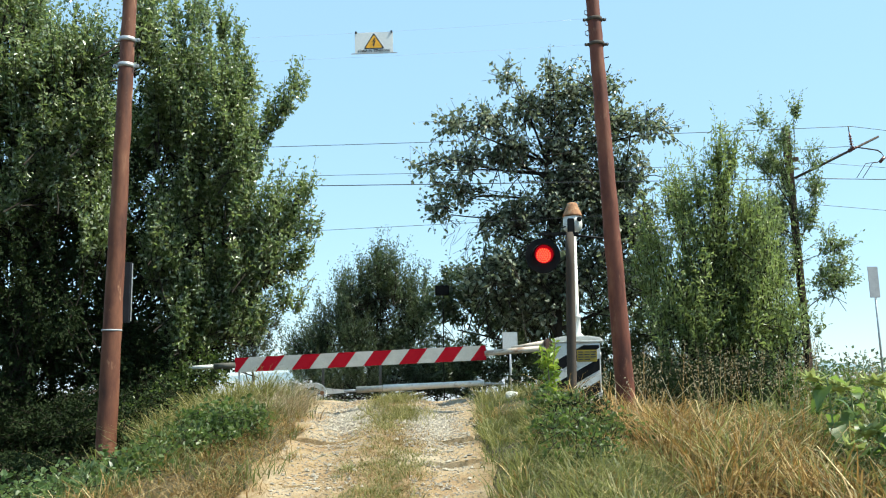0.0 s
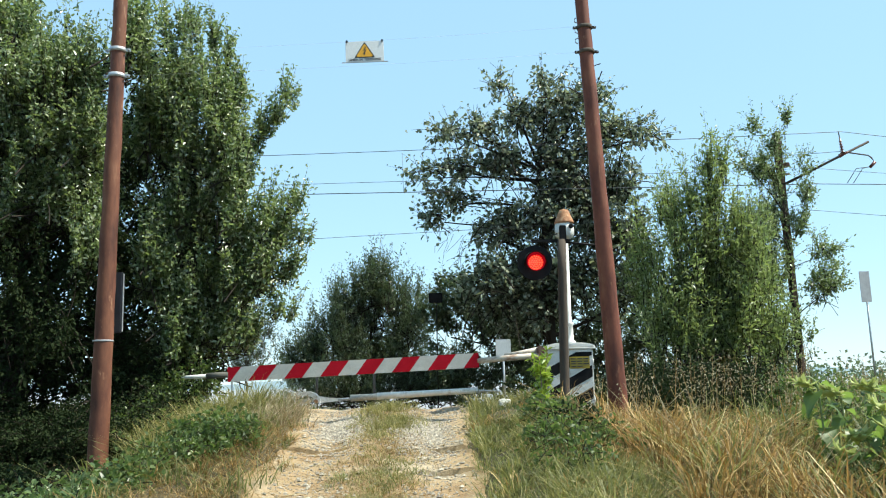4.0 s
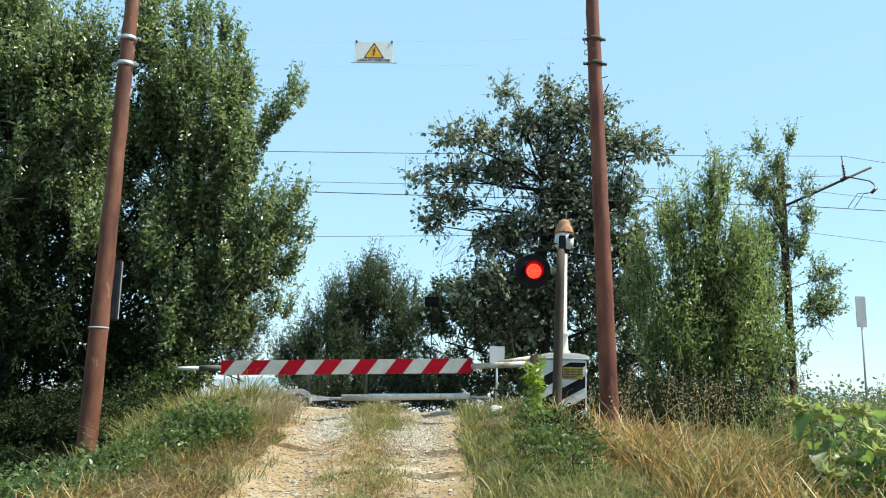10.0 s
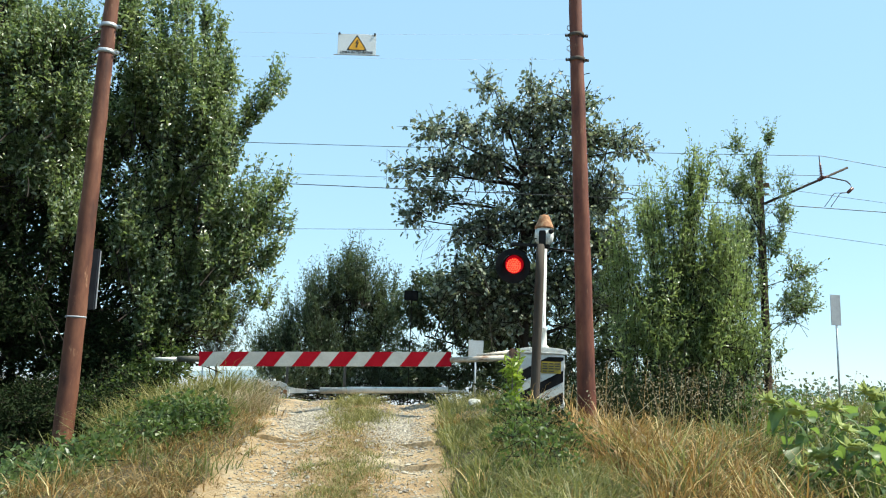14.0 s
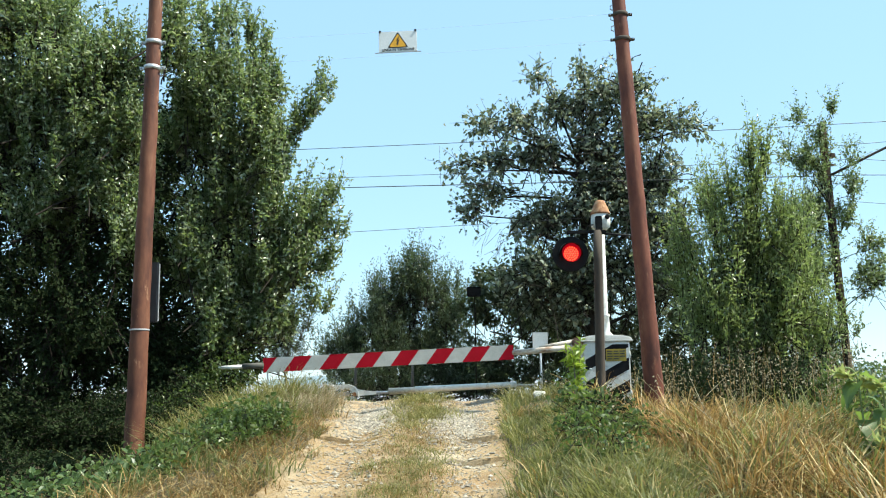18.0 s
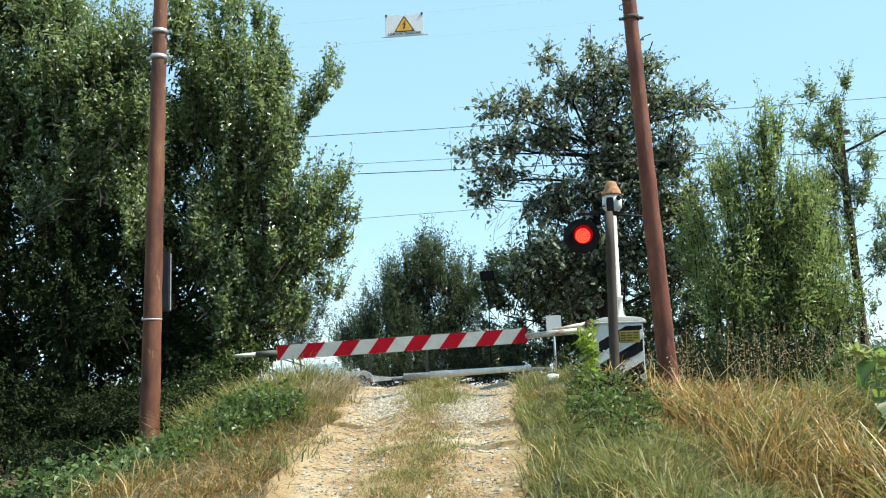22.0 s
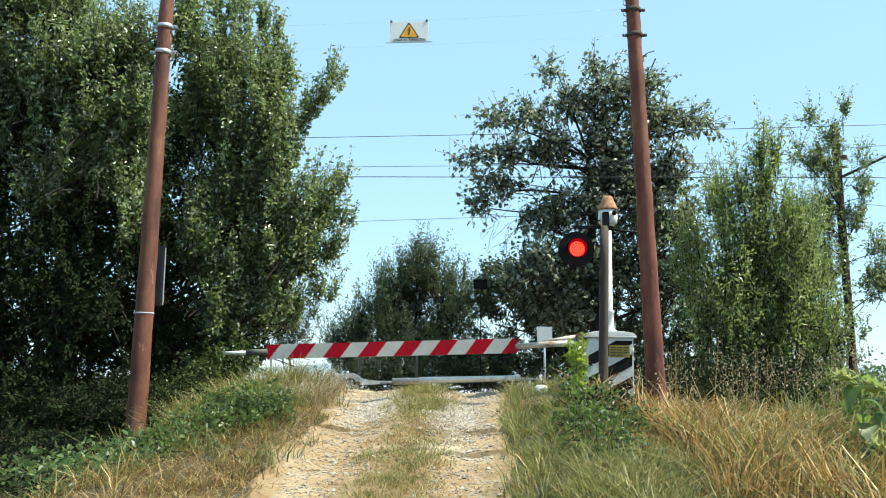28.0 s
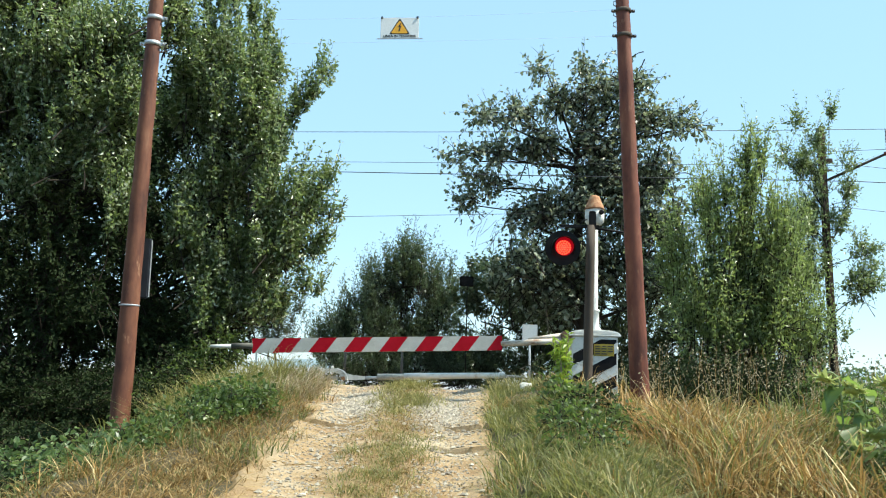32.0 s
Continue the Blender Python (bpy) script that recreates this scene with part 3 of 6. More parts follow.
def gravel():
    """Loose stones on the track, thickest in the ruts towards the crossing."""
    n = 27000
    pick = rng.random(n)
    y = np.where(pick < 0.34, rng.normal(11.7, 0.8, n), np.where(pick < 0.58, rng.normal(12.2, 0.55, n), np.where(pick < 0.70, rng.normal(13.9, 0.8, n), np.where(pick < 0.80, rng.normal(11.8, 1.0, n), 5.8 + 6 * rng.random(n)))))
    x = np.where(pick < 0.34, rng.normal(-0.33, 0.16, n), np.where(pick < 0.58, rng.normal(-1.3, 0.2, n), np.where(pick < 0.70, rng.uniform(-2.2, 0.35, n), np.where(rng.random(n) < 0.5, rng.normal(-1.3, 0.28, n), rng.normal(-0.1, 0.2, n)))))
    c = np.clip(y - 8, -3, 7)
    keep = (x > -1.6 - 0.13 * c) & (x < 0.4) & (y < 16) & (y > 5.8)
    x, y = x[keep], y[keep]
    n = len(x)
    r = np.clip(rng.lognormal(-4.7, 0.5, n), 0.005, 0.036)
    ico = np.array([[0, 0, 1], [0.9, 0, 0.15], [0.25, 0.85, -0.1], [-0.75, 0.5, 0.1], [-0.7, -0.55, -0.1], [0.3, -0.9, 0.1], [0, 0, -0.8]])
    fa = np.array([[0, 1, 2], [0, 2, 3], [0, 3, 4], [0, 4, 5], [0, 5, 1], [6, 2, 1], [6, 3, 2], [6, 4, 3], [6, 5, 4], [6, 1, 5]])
    ang = rng.uniform(0, 2 * np.pi, n)
    sc = np.stack([rng.uniform(0.8, 1.5, n), rng.uniform(0.7, 1.1, n), rng.uniform(0.45, 0.8, n)], 1) * r[:, None]
    p = ico[None] * sc[:, None, :] * rng.uniform(0.8, 1.2, (n, 7, 1))
    q = np.stack([p[..., 0] * np.cos(ang)[:, None] - p[..., 1] * np.sin(ang)[:, None], p[..., 0] * np.sin(ang)[:, None] + p[..., 1] * np.cos(ang)[:, None], p[..., 2]], -1)
    q = q + np.stack([x, y, surface_z(x, y) + r * 0.2], 1)[:, None, :]
    f = (np.arange(n) * 7)[:, None, None] + fa[None]
    ob = bulk("gravel", q.reshape(-1, 3), f.reshape(-1, 3), M_STONE)
    return tagged(ob, "loose pale gravel stones on the dirt track", "gravel", kind="stuff")


def hazy_field():
    """An added field that stands for low hazy sky, a hand's breadth above the soil."""
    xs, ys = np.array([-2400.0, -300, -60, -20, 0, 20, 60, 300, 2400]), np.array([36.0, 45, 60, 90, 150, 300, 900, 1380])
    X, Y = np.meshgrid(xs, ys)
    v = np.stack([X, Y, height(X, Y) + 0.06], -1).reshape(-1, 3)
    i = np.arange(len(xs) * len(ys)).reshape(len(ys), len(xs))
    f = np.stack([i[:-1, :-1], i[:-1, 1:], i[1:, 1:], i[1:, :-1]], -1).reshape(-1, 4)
    return tagged(bulk("field", v, f, M_FIELD_HAZE), "far field beyond the line, coloured as bluish haze", "field", kind="structure")


ground_sheet()
track_sheet()
hazy_field()
gravel()


# ---- portal poles, span wires, warning sign ----
def strap(parent, z, r, lean=0.0, lugs=True, mat=None):
    bm = bmesh.new()
    lathe(bm, [(r, -0.028), (r + 0.012, -0.028), (r + 0.014, 0), (r + 0.012, 0.028), (r, 0.028)], (lean, 0, z), 24)
    if lugs:
        for s in (-1, 1):
            box(bm, (0.07, 0.02, 0.045), (lean + s * (r + 0.04), 0, z), 0.006)
    band = part("clamp_band", bm, mat or M_GALV, parent, "galvanised steel clamp band")
    if lugs:
        for s in (-1, 1):
            bm = bmesh.new()
            rod(bm, (lean + s * (r + 0.05), -0.045, z), (lean + s * (r + 0.05), 0.045, z), 0.011, seg=8)
            part("bolt", bm, M_GALV, band)
    return band


def timber_pole(at, tilt, r0, r1, tall, bands, label, stain, mat=None):
    t = thing("timber_pole", at, label, "pole", "portal poles")
    bm = bmesh.new()
    rod(bm, (0, 0, -0.5), (tilt * tall, 0, tall), r0, r1, 22, 26, 0.004)
    part("shaft", bm, stain, t)
    for z in bands:
        strap(t, z, r0 + (r1 - r0) * z / tall, tilt * z, mat=mat)
    return t


left_pole = timber_pole((-4.285, 11.2, 0.568), 0.0165, 0.128, 0.079, 7.66, (5.445, 5.09), "tall red-brown stained timber pole with two clamp bands", M_POLE_PALE)
right_pole = timber_pole((2.47, 12.5, 0.93), -0.043, 0.137, 0.085, 7.8, (5.80, 5.42), "tall red-brown timber pole leaning over the track", M_POLE, M_MAST)
bm = bmesh.new()
lathe(bm, [(0.117, -0.011), (0.127, -0.011), (0.127, 0.011), (0.117, 0.011)], (0.026, 0, 1.616), 22)
part("wire_strap", bm, M_PLATEBACK, left_pole, "thin galvanised strap")
for k in range(3):
    bm = bmesh.new()
    tube_path(bm, [(-0.11 - 0.24, 0, 5.55 + 0.16 * k), (-0.15 - 0.24, 0, 5.57 + 0.16 * k), (-0.15 - 0.24, 0, 5.62 + 0.16 * k), (-0.10 - 0.24, 0, 5.64 + 0.16 * k)], 0.008, 6)
    part("wire_hook", bm, M_GALV, right_pole, "bent galvanised wire hook")

switch_box = thing("switch_box", (-4.235, 11.45, 2.3), "dark grey narrow enclosure behind the timber pole", "box")
bm = bmesh.new()
box(bm, (0.234, 0.066, 0.785), (0, 0, 0.39), 0.012)
part("case", bm, M_DARK, switch_box)
bm = bmesh.new()
box(bm, (0.006, 0.03, 0.75), (0.12, 0.01, 0.39), 0.002)
part("door_edge", bm, M_GALV, switch_box)
for z in (0.12, 0.66):
    bm = bmesh.new()
    box(bm, (0.05, 0.14, 0.04), (0.0, -0.09, z), 0.004)
    part("bracket", bm, M_GALV, switch_box)


def wire(name, pts, r, mat, label, category="wire", group=""):
    bm = bmesh.new()
    tube_path(bm, pts, r, 5)
    return tagged(part(name, bm, mat, None), label, category, group)


def sag(a, b, drop, n=14):
    a, b = Vector(a), Vector(b)
    return [a.lerp(b, i / n) - Vector((0, 0, drop * 4 * (i / n) * (1 - i / n))) for i in range(n + 1)]


wire("span_wire", sag((-4.13, 11.2, 5.99), (2.12, 12.5, 6.75), 0.04), 0.0009, M_SPAN, "thin steel span wire between the timber poles", group="span wires")
wire("span_wire", sag((-4.13, 11.2, 5.66), (2.14, 12.5, 6.35), 0.03), 0.0009, M_SPAN, "thin steel span wire between the timber poles", group="span wires")

warning_sign = thing("warning_sign", pose(-1.015, 12.2, 6.315, -3, -1.0, 0), "white warning plate with amber triangle, hung between poles", "sign")
bm = bmesh.new()
box(bm, (0.55, 0.012, 0.315), (0, 0, 0), 0.004)
part("plate", bm, M_SIGN, warning_sign)
bm = bmesh.new()
box(bm, (0.66, 0.016, 0.010), (0, 0, -0.163), 0.002)
part("bottom_rail", bm, M_GALV, warning_sign)


def rounded_triangle(w, h, zc):
    return [(-w / 2 + 0.012, zc), (-w / 2, zc + 0.014), (-0.012, zc + h - 0.008), (0, zc + h), (0.012, zc + h - 0.008), (w / 2, zc + 0.014), (w / 2 - 0.012, zc)]


bm = bmesh.new()
prism(bm, rounded_triangle(0.285, 0.235, -0.098), -0.0095, -0.0062)
triangle = part("triangle", bm, M_INK, warning_sign, "black triangle border")
bm = bmesh.new()
prism(bm, rounded_triangle(0.236, 0.192, -0.085), -0.0125, -0.0097)
part("field", bm, M_AMBER, triangle, "amber triangle field")
bm = bmesh.new()
prism(bm, [(0.012, 0.070), (-0.026, 0.008), (0.002, 0.012), (-0.014, -0.030), (-0.022, -0.028), (-0.010, -0.062), (0.014, -0.034), (0.004, -0.034), (0.026, 0.026), (0.002, 0.022), (0.024, 0.066)], -0.0145, -0.0127)
part("lightning_symbol", bm, M_INK, triangle)
fc = bpy.data.curves.new("sign_text", "FONT")
fc.body, fc.size, fc.align_x, fc.align_y = "LINEA IN TENSIONE", 0.052, "CENTER", "CENTER"
fc.extrude, fc.offset = 0.001, 0.0012
tx = new("sign_text", fc)
dg = bpy.context.evaluated_depsgraph_get()
me = bpy.data.meshes.new_from_object(tx.evaluated_get(dg))
bpy.data.objects.remove(tx)
me.materials.clear()
me.materials.append(M_INK)
tx = new("lettering", me)
tx.parent = warning_sign
tx.matrix_local = pose(0, -0.0085, -0.127, 90, 0, 0)
for s in (-1, 1):
    bm = bmesh.new()
    box(bm, (0.030, 0.03, 0.035), (s * 0.255, -0.004, 0.158), 0.005)
    part("hanger_clip", bm, M_DARK, warning_sign)


# ---- the barrier ----
def stripes(parent, x0, x1, half, y, front, pitch_x, slant, mats):
    """Slanted panels along a boom from x0 to x1, clipped at the ends."""
    k = 0
    x = x0 + 0.0425 - pitch_x
    while x < x1 - 0.001:
        a0, a1 = x, x + pitch_x
        poly = [(a0, -half), (a1, -half), (a1 + slant, half), (a0 + slant, half)]
        for lim, sign in ((x0, 1), (x1, -1)):
            out = []
            for i in range(len(poly)):
                p, q = poly[i], poly[(i + 1) % len(poly)]
                dp, dq = sign * (p[0] - lim), sign * (q[0] - lim)
                if dp >= 0:
                    out.append(p)
                if dp * dq < 0:
                    f = dp / (dp - dq)
                    out.append((lim, p[1] + (q[1] - p[1]) * f))
            poly = out
            if not poly:
                break
        if len(poly) >= 3:
            bm = bmesh.new()
            prism(bm, poly, y, y + front)
            part("red_panel" if mats[k % 2] is M_BOOMRED else "white_panel", bm, mats[k % 2], parent)
        x += pitch_x
        k += 1


# Boom sleeve colour darkened to stand for the tree's shade on it.
M_SLEEVE = surface("shaded_boom_sleeve", [(0.25, (0.07, 0.068, 0.058)), (0.7, (0.13, 0.125, 0.105))], 12, 70, 0.8, 0, 0.3)
M_SCUFF = surface("scuffed_white_paint", [(0.25, (0.40, 0.34, 0.27)), (0.6, (0.62, 0.56, 0.48))], 6, 70, 0.6, 0, 0.3, (0.4, 1, 1), (0.26, 0.15, 0.09), 7, (0.52, 0.68))
barrier = thing("crossing_barrier", (2.08, 14.6, 1.13), "closed level crossing barrier with red and white boom", "barrier", "barriers")
BX, BZ = 2.08, 1.13
slope = 0.0347
bm = bmesh.new()
box(bm, (4.04, 0.05, 0.232), (-2.02, 0, 0), 0.012)
boom = part("boom", bm, M_BOOMWHITE, barrier)
boom.matrix_local = pose(0.59 - BX, -0.2, 1.92 - BZ, 0, -math.degrees(slope), 0)
stripes(boom, -4.04, 0.0, 0.116, -0.0285, 0.0032, 0.288, 0.183, (M_BOOMRED, M_BOOMWHITE))
stripes(boom, -4.04, 0.0, 0.116, 0.0255, 0.0032, 0.288, 0.183, (M_BOOMRED, M_BOOMWHITE))
bm = bmesh.new()
rod(bm, (-4.03, 0, 0.0), (-4.38, 0, 0.0), 0.05, 0.047, 14)
part("end_sleeve", bm, M_SLEEVE, boom, "boom end sleeve coloured dark for shade")
bm = bmesh.new()
rod(bm, (-4.36, 0, 0), (-4.78, 0, -0.005), 0.032, 0.03, 12)
part("boom_tip", bm, M_WHITE, boom, "pale painted boom tip")
bm = bmesh.new()
rod(bm, (-0.02, 0, -0.01), (1.12, 0, 0.03), 0.045, 0.052, 14)
part("boom_root", bm, M_SCUFF, boom, "scuffed white boom root tube")
bm = bmesh.new()
rod(bm, (0.42, 0.02, 0.055), (1.0, 0.02, 0.115), 0.026, 0.045, 12)
part("spring_tube", bm, M_SCUFF, boom, "rust-stained white spring tube")
bm = bmesh.new()
box(bm, (0.12, 0.15, 0.20), (1.0, 0, 0.075), 0.03)
part("pivot_clamp", bm, M_STEELMAST, boom, "rusty boom pivot clamp")
bm = bmesh.new()
rod(bm, (-3.98, 0.0, -0.1), (-3.98, 0.0, -0.46), 0.014, seg=8)
part("hanging_strut", bm, M_GALV, boom)

bm = bmesh.new()
box(bm, (0.73, 0.52, 1.02), (-0.015, 0.0, 0.42), 0.018)
cabinet = part("cabinet", bm, M_WHITE, barrier, "white barrier drive cabinet with slanted black bands")


def clip_half(poly, axis, lim, sign):
    """Cut a polygon (x, z) at x or z = lim, keeping one side."""
    out = []
    for i in range(len(poly)):
        p, q = poly[i], poly[(i + 1) % len(poly)]
        dp, dq = sign * (lim - p[axis]), sign * (lim - q[axis])
        if dp >= 0:
            out.append(p)
        if dp * dq < 0:
            f = dp / (dp - dq)
            out.append((p[0] + (q[0] - p[0]) * f, p[1] + (q[1] - p[1]) * f))
    return out


# the door leaf, with its black bands, hinges and lock
bm = bmesh.new()
box(bm, (0.70, 0.012, 0.94), (-0.015, -0.264, 0.43), 0.004)
door = part("door", bm, M_WHITE, barrier, "banded cabinet door")
for zc in (0.04, 0.385, 0.73):
    poly = [(-0.363, zc - 0.27), (0.325, zc + 0.105), (0.325, zc + 0.29), (-0.363, zc - 0.085)]
    poly = clip_half(clip_half(poly, 1, 0.885, 1), 1, -0.03, -1)
    bm = bmesh.new()
    prism(bm, poly, -0.2745, -0.2705)
    part("black_band", bm, M_BLACK, door)
for zc in (0.12, 0.72):
    bm = bmesh.new()
    rod(bm, (0.345, -0.268, zc - 0.05), (0.345, -0.268, zc + 0.05), 0.010, seg=10)
    part("hinge", bm, M_WHITE, door)
bm = bmesh.new()
lathe(bm, [(0.018, 0), (0.018, 0.012), (0.008, 0.016)], (-0.29, -0.27, 0.5), 14, Matrix.Rotation(radians(90), 4, "X"))
part("lock", bm, M_GALV, door)
bm = bmesh.new()
box(bm, (0.83, 0.58, 0.028), (-0.01, 0, 0.945), 0.010)
part("lid_rim", bm, M_WHITE, barrier)
bm = bmesh.new()
prism(bm, [(-0.41, 0.959), (0.39, 0.959), (0.385, 0.985), (0.34, 1.01), (0.22, 1.03), (0.10, 1.037), (-0.14, 1.037), (-0.26, 1.03), (-0.36, 1.01), (-0.405, 0.985)], -0.27, 0.27)
bmesh.ops.bevel(bm, geom=[e for e in bm.edges if abs(e.verts[0].co.y - e.verts[1].co.y) < 0.01], offset=0.025, segments=2, affect="EDGES", clamp_overlap=True)
part("lid", bm, M_WHITE, barrier, "low rounded white cabinet lid")
bm = bmesh.new()
box(bm, (0.32, 0.008, 0.19), (0.125, -0.2805, 0.715), 0.003)
plate = part("instruction_plate", bm, M_YELLOW, door, "yellow instruction plate")
bm = bmesh.new()
for k in range(4):
    for j in range(3):
        if (k, j) != (3, 2):
            box(bm, (0.085 - 0.012 * ((k + j) % 2), 0.003, 0.016), (0.025 + 0.1 * j, -0.2862, 0.775 - 0.04 * k))
part("text_bars", bm, M_DARK, plate)
bm = bmesh.new()
box(bm, (0.10, 0.14, 0.13), (-0.42, -0.1, 0.90), 0.02)
part("shaft_bracket", bm, M_RUST, barrier)
bm = bmesh.new()
box(bm, (0.9, 0.66, 0.30), (-0.01, 0, -0.20), 0.02)
part("foundation", bm, M_CONC, barrier, "concrete foundation block")
bm = bmesh.new()
lathe(bm, [(0.10, 0.0), (0.10, 0.02), (0.06, 0.06), (0.052, 0.30), (0.064, 0.31), (0.064, 0.345), (0.036, 0.355), (0.036, 1.78), (0.02, 1.79)], (0.03, 0, 1.03), 20)
part("bell_standpipe", bm, M_WHITE, barrier, "white standpipe with a collar")

# ---- warning light on its mast, with the bell ----
light = thing("crossing_light", (1.90, 14.02, 1.1), "red crossing light, lit, on a grey mast", "signal")
bm = bmesh.new()
rod(bm, (0.0, 0, -0.2), (0.055, 0, 2.70), 0.077, 0.068, 18, 6)
part("mast", bm, M_MAST, light, "weathered grey-brown mast")
bm = bmesh.new()
box(bm, (0.62, 0.05, 0.05), (-0.12, 0, 2.68), 0.008)
rod(bm, (0.06, 0, 2.66), (0.62, 0.02, 2.60), 0.018, seg=10)
part("cross_arm", bm, M_BLACK, light)
bm = bmesh.new()
tube_path(bm, [(-0.12, 0.03, 2.66), (-0.08, 0.03, 2.78), (0.0, 0.03, 2.8)], 0.012, 6)
part("lamp_cable", bm, M_BLACK, light)
face = Matrix.Rotation(radians(90), 4, "X")
HX, HZ = -0.385, 2.33
bm = bmesh.new()
lathe(bm, [(0.275, -0.012), (0.282, 0.0), (0.275, 0.012)], (HX, 0, HZ), 40, face)
head = part("backing_disc", bm, M_BLACK, light, "round black backing disc")
bm = bmesh.new()
lathe(bm, [(0.14, -0.16), (0.18, -0.12), (0.19, -0.013)], (HX, 0.0, HZ), 32, face)
part("lamp_housing", bm, M_BLACK, head)
bm = bmesh.new()
lathe(bm, [(0.15, 0.013), (0.15, 0.025), (0.11, 0.04), (0.01, 0.045)], (HX + 0.02, 0.0, HZ + 0.025), 32, face)
part("lens", bm, M_LENS, head, "glowing red lens")
bm = bmesh.new()
for k in range(37):
    ring = 0 if k == 0 else 1 if k < 7 else 2 if k < 19 else 3
    first = (0, 1, 7, 19)[ring]
    cnt = (1, 6, 12, 18)[ring]
    a = 2 * math.pi * (k - first) / cnt
    lathe(bm, [(0.0142, 0), (0.0142, 0.012), (0.008, 0.02)], (HX + 0.008 + 0.034 * ring * math.cos(a), -0.047, HZ + 0.0 + 0.034 * ring * math.sin(a)), 10, face)
part("lamp_core", bm, M_LED, head, "bright red lamp dots")
bm = bmesh.new()
n = 26
inner, outer = [], []
for i in range(n + 1):
    a = radians(-25 + 230 * i / n)
    depth = 0.05 + 0.22 * max(0.0, math.sin(a)) ** 0.7
    for store, r in ((inner, 0.178), (outer, 0.186)):
        c, s = math.cos(a) * r, math.sin(a) * r
        store.append((bm.verts.new((HX + c, -0.012, HZ + s)), bm.verts.new((HX + c, -0.012 - depth, HZ + s - 0.03))))
for store in (inner, outer):
    for p, q in zip(store, store[1:]):
        bm.faces.new((p[0], p[1], q[1], q[0])).smooth = True
for p, q, u, w in zip(inner, inner[1:], outer, outer[1:]):
    bm.faces.new((p[1], u[1], w[1], q[1]))
part("visor", bm, M_BLACK, head, "black hood over the lens")
bm = bmesh.new()
lathe(bm, [(0.085, 0.0), (0.15, 0.06), (0.158, 0.14), (0.148, 0.26), (0.11, 0.28)], (0.145, 0.25, 2.735), 24)
bell = part("bell_housing", bm, M_WHITE, light, "chipped white bell housing")
bm = bmesh.new()
lathe(bm, [(0.148, 0.0), (0.162, 0.0), (0.156, 0.03), (0.088, 0.19), (0.076, 0.222), (0.03, 0.238)], (0.145, 0.25, 2.998), 24)
part("cone_cap", bm, M_RUST, bell, "rust-coloured cone cap")
bm = bmesh.new()
box(bm, (0.105, 0.1, 0.25), (0.08, 0.0, 2.80), 0.012)
part("junction_box", bm, M_BLACK, light, "small black junction box")
bm = bmesh.new()
lathe(bm, [(0.04, 0), (0.04, 0.03), (0.02, 0.035)], (0.235, 0.115, 2.935), 14, face)
part("bell_mouth", bm, M_BLACK, bell)

# ---- marker plate and stone ----
marker = thing("marker_plate", (1.31, 19.0, 1.02), "plain white plate on a thin post by the line", "sign")
bm = bmesh.new()
box(bm, (0.324, 0.012, 0.357), (0, 0, 1.275), 0.006)
part("plate", bm, M_SIGN, marker)
bm = bmesh.new()
rod(bm, (0.0, 0.025, -0.2), (0.0, 0.025, 1.36), 0.022, seg=10)
part("post", bm, M_GALV, marker)

stone = thing("boundary_stone", (0.94, 13.6, 1.03), "whitewashed concrete boundary stone in the grass", "stone")
bm = bmesh.new()
bmesh.ops.create_icosphere(bm, subdivisions=4, radius=1.0)
for v in bm.verts:
    p = Vector([math.copysign(abs(c) ** 0.45, c) for c in v.co])
    rough = Vector((noise.noise(v.co * 1.4), noise.noise(v.co * 1.4 + Vector((5, 0, 0))), noise.noise(v.co * 1.6 + Vector((0, 3, 0))))) * 0.028
    chips = noise.noise(v.co * 6.0) * 0.006
    v.co = Vector((p.x * 0.102, p.y * 0.09, p.z * 0.235 + 0.05)) + rough + v.co * chips
for f in bm.faces:
    f.smooth = True
part("block", bm, M_STONEWASH, stone)

# ---- the barrier beyond the line ----
far_barrier = thing("crossing_barrier", (-4.35, 26.6, 0.35), "far crossing barrier seen from behind, pale grey boom", "barrier", "barriers")
for x, nm in ((-0.06, "side_frame"), (0.55, "side_frame")):
    bm = bmesh.new()
    box(bm, (0.10, 0.34, 0.98 if x < 0 else 0.62), (x, 0, 0.59 if x < 0 else 0.41), 0.015)
    part(nm, bm, M_WHITE, far_barrier)
bm = bmesh.new()
prism(bm, [(-0.02, 0.93), (-0.02, 1.06), (0.42, 1.09), (0.60, 1.02), (0.74, 0.86), (0.74, 0.74), (0.62, 0.78), (0.50, 0.92), (0.36, 0.97)], -0.15, 0.15)
part("counterweight_arm", bm, M_WHITE, far_barrier, "scuffed white arched counterweight arm")
bm = bmesh.new()
box(bm, (0.34, 0.24, 0.13), (0.28, 0, 0.80), 0.03)
part("counterweight", bm, M_CONC, far_barrier, "grey counterweight block")
bm = bmesh.new()
rod(bm, (0.27, 0, 1.05), (0.27, 0, 1.16), 0.05, 0.035, 12)
part("knob", bm, M_WHITE, far_barrier)
bm = bmesh.new()
rod(bm, (0.62, -0.18, 0.80), (0.62, 0.18, 0.80), 0.06, seg=14)
part("pivot_shaft", bm, M_RUST, far_barrier)
bm = bmesh.new()
box(bm, (1.3, 0.7, 0.35), (0.3, 0, -0.02), 0.03)
part("foundation", bm, M_CONC, far_barrier)
bm = bmesh.new()
prism(bm, [(0.70, 0.74), (0.70, 0.94), (0.9, 0.90), (1.25, 0.87), (1.25, 0.78), (0.95, 0.76)], -0.05, 0.05)
part("boom_fork", bm, M_WHITE, far_barrier, "white boom fork")
bm = bmesh.new()
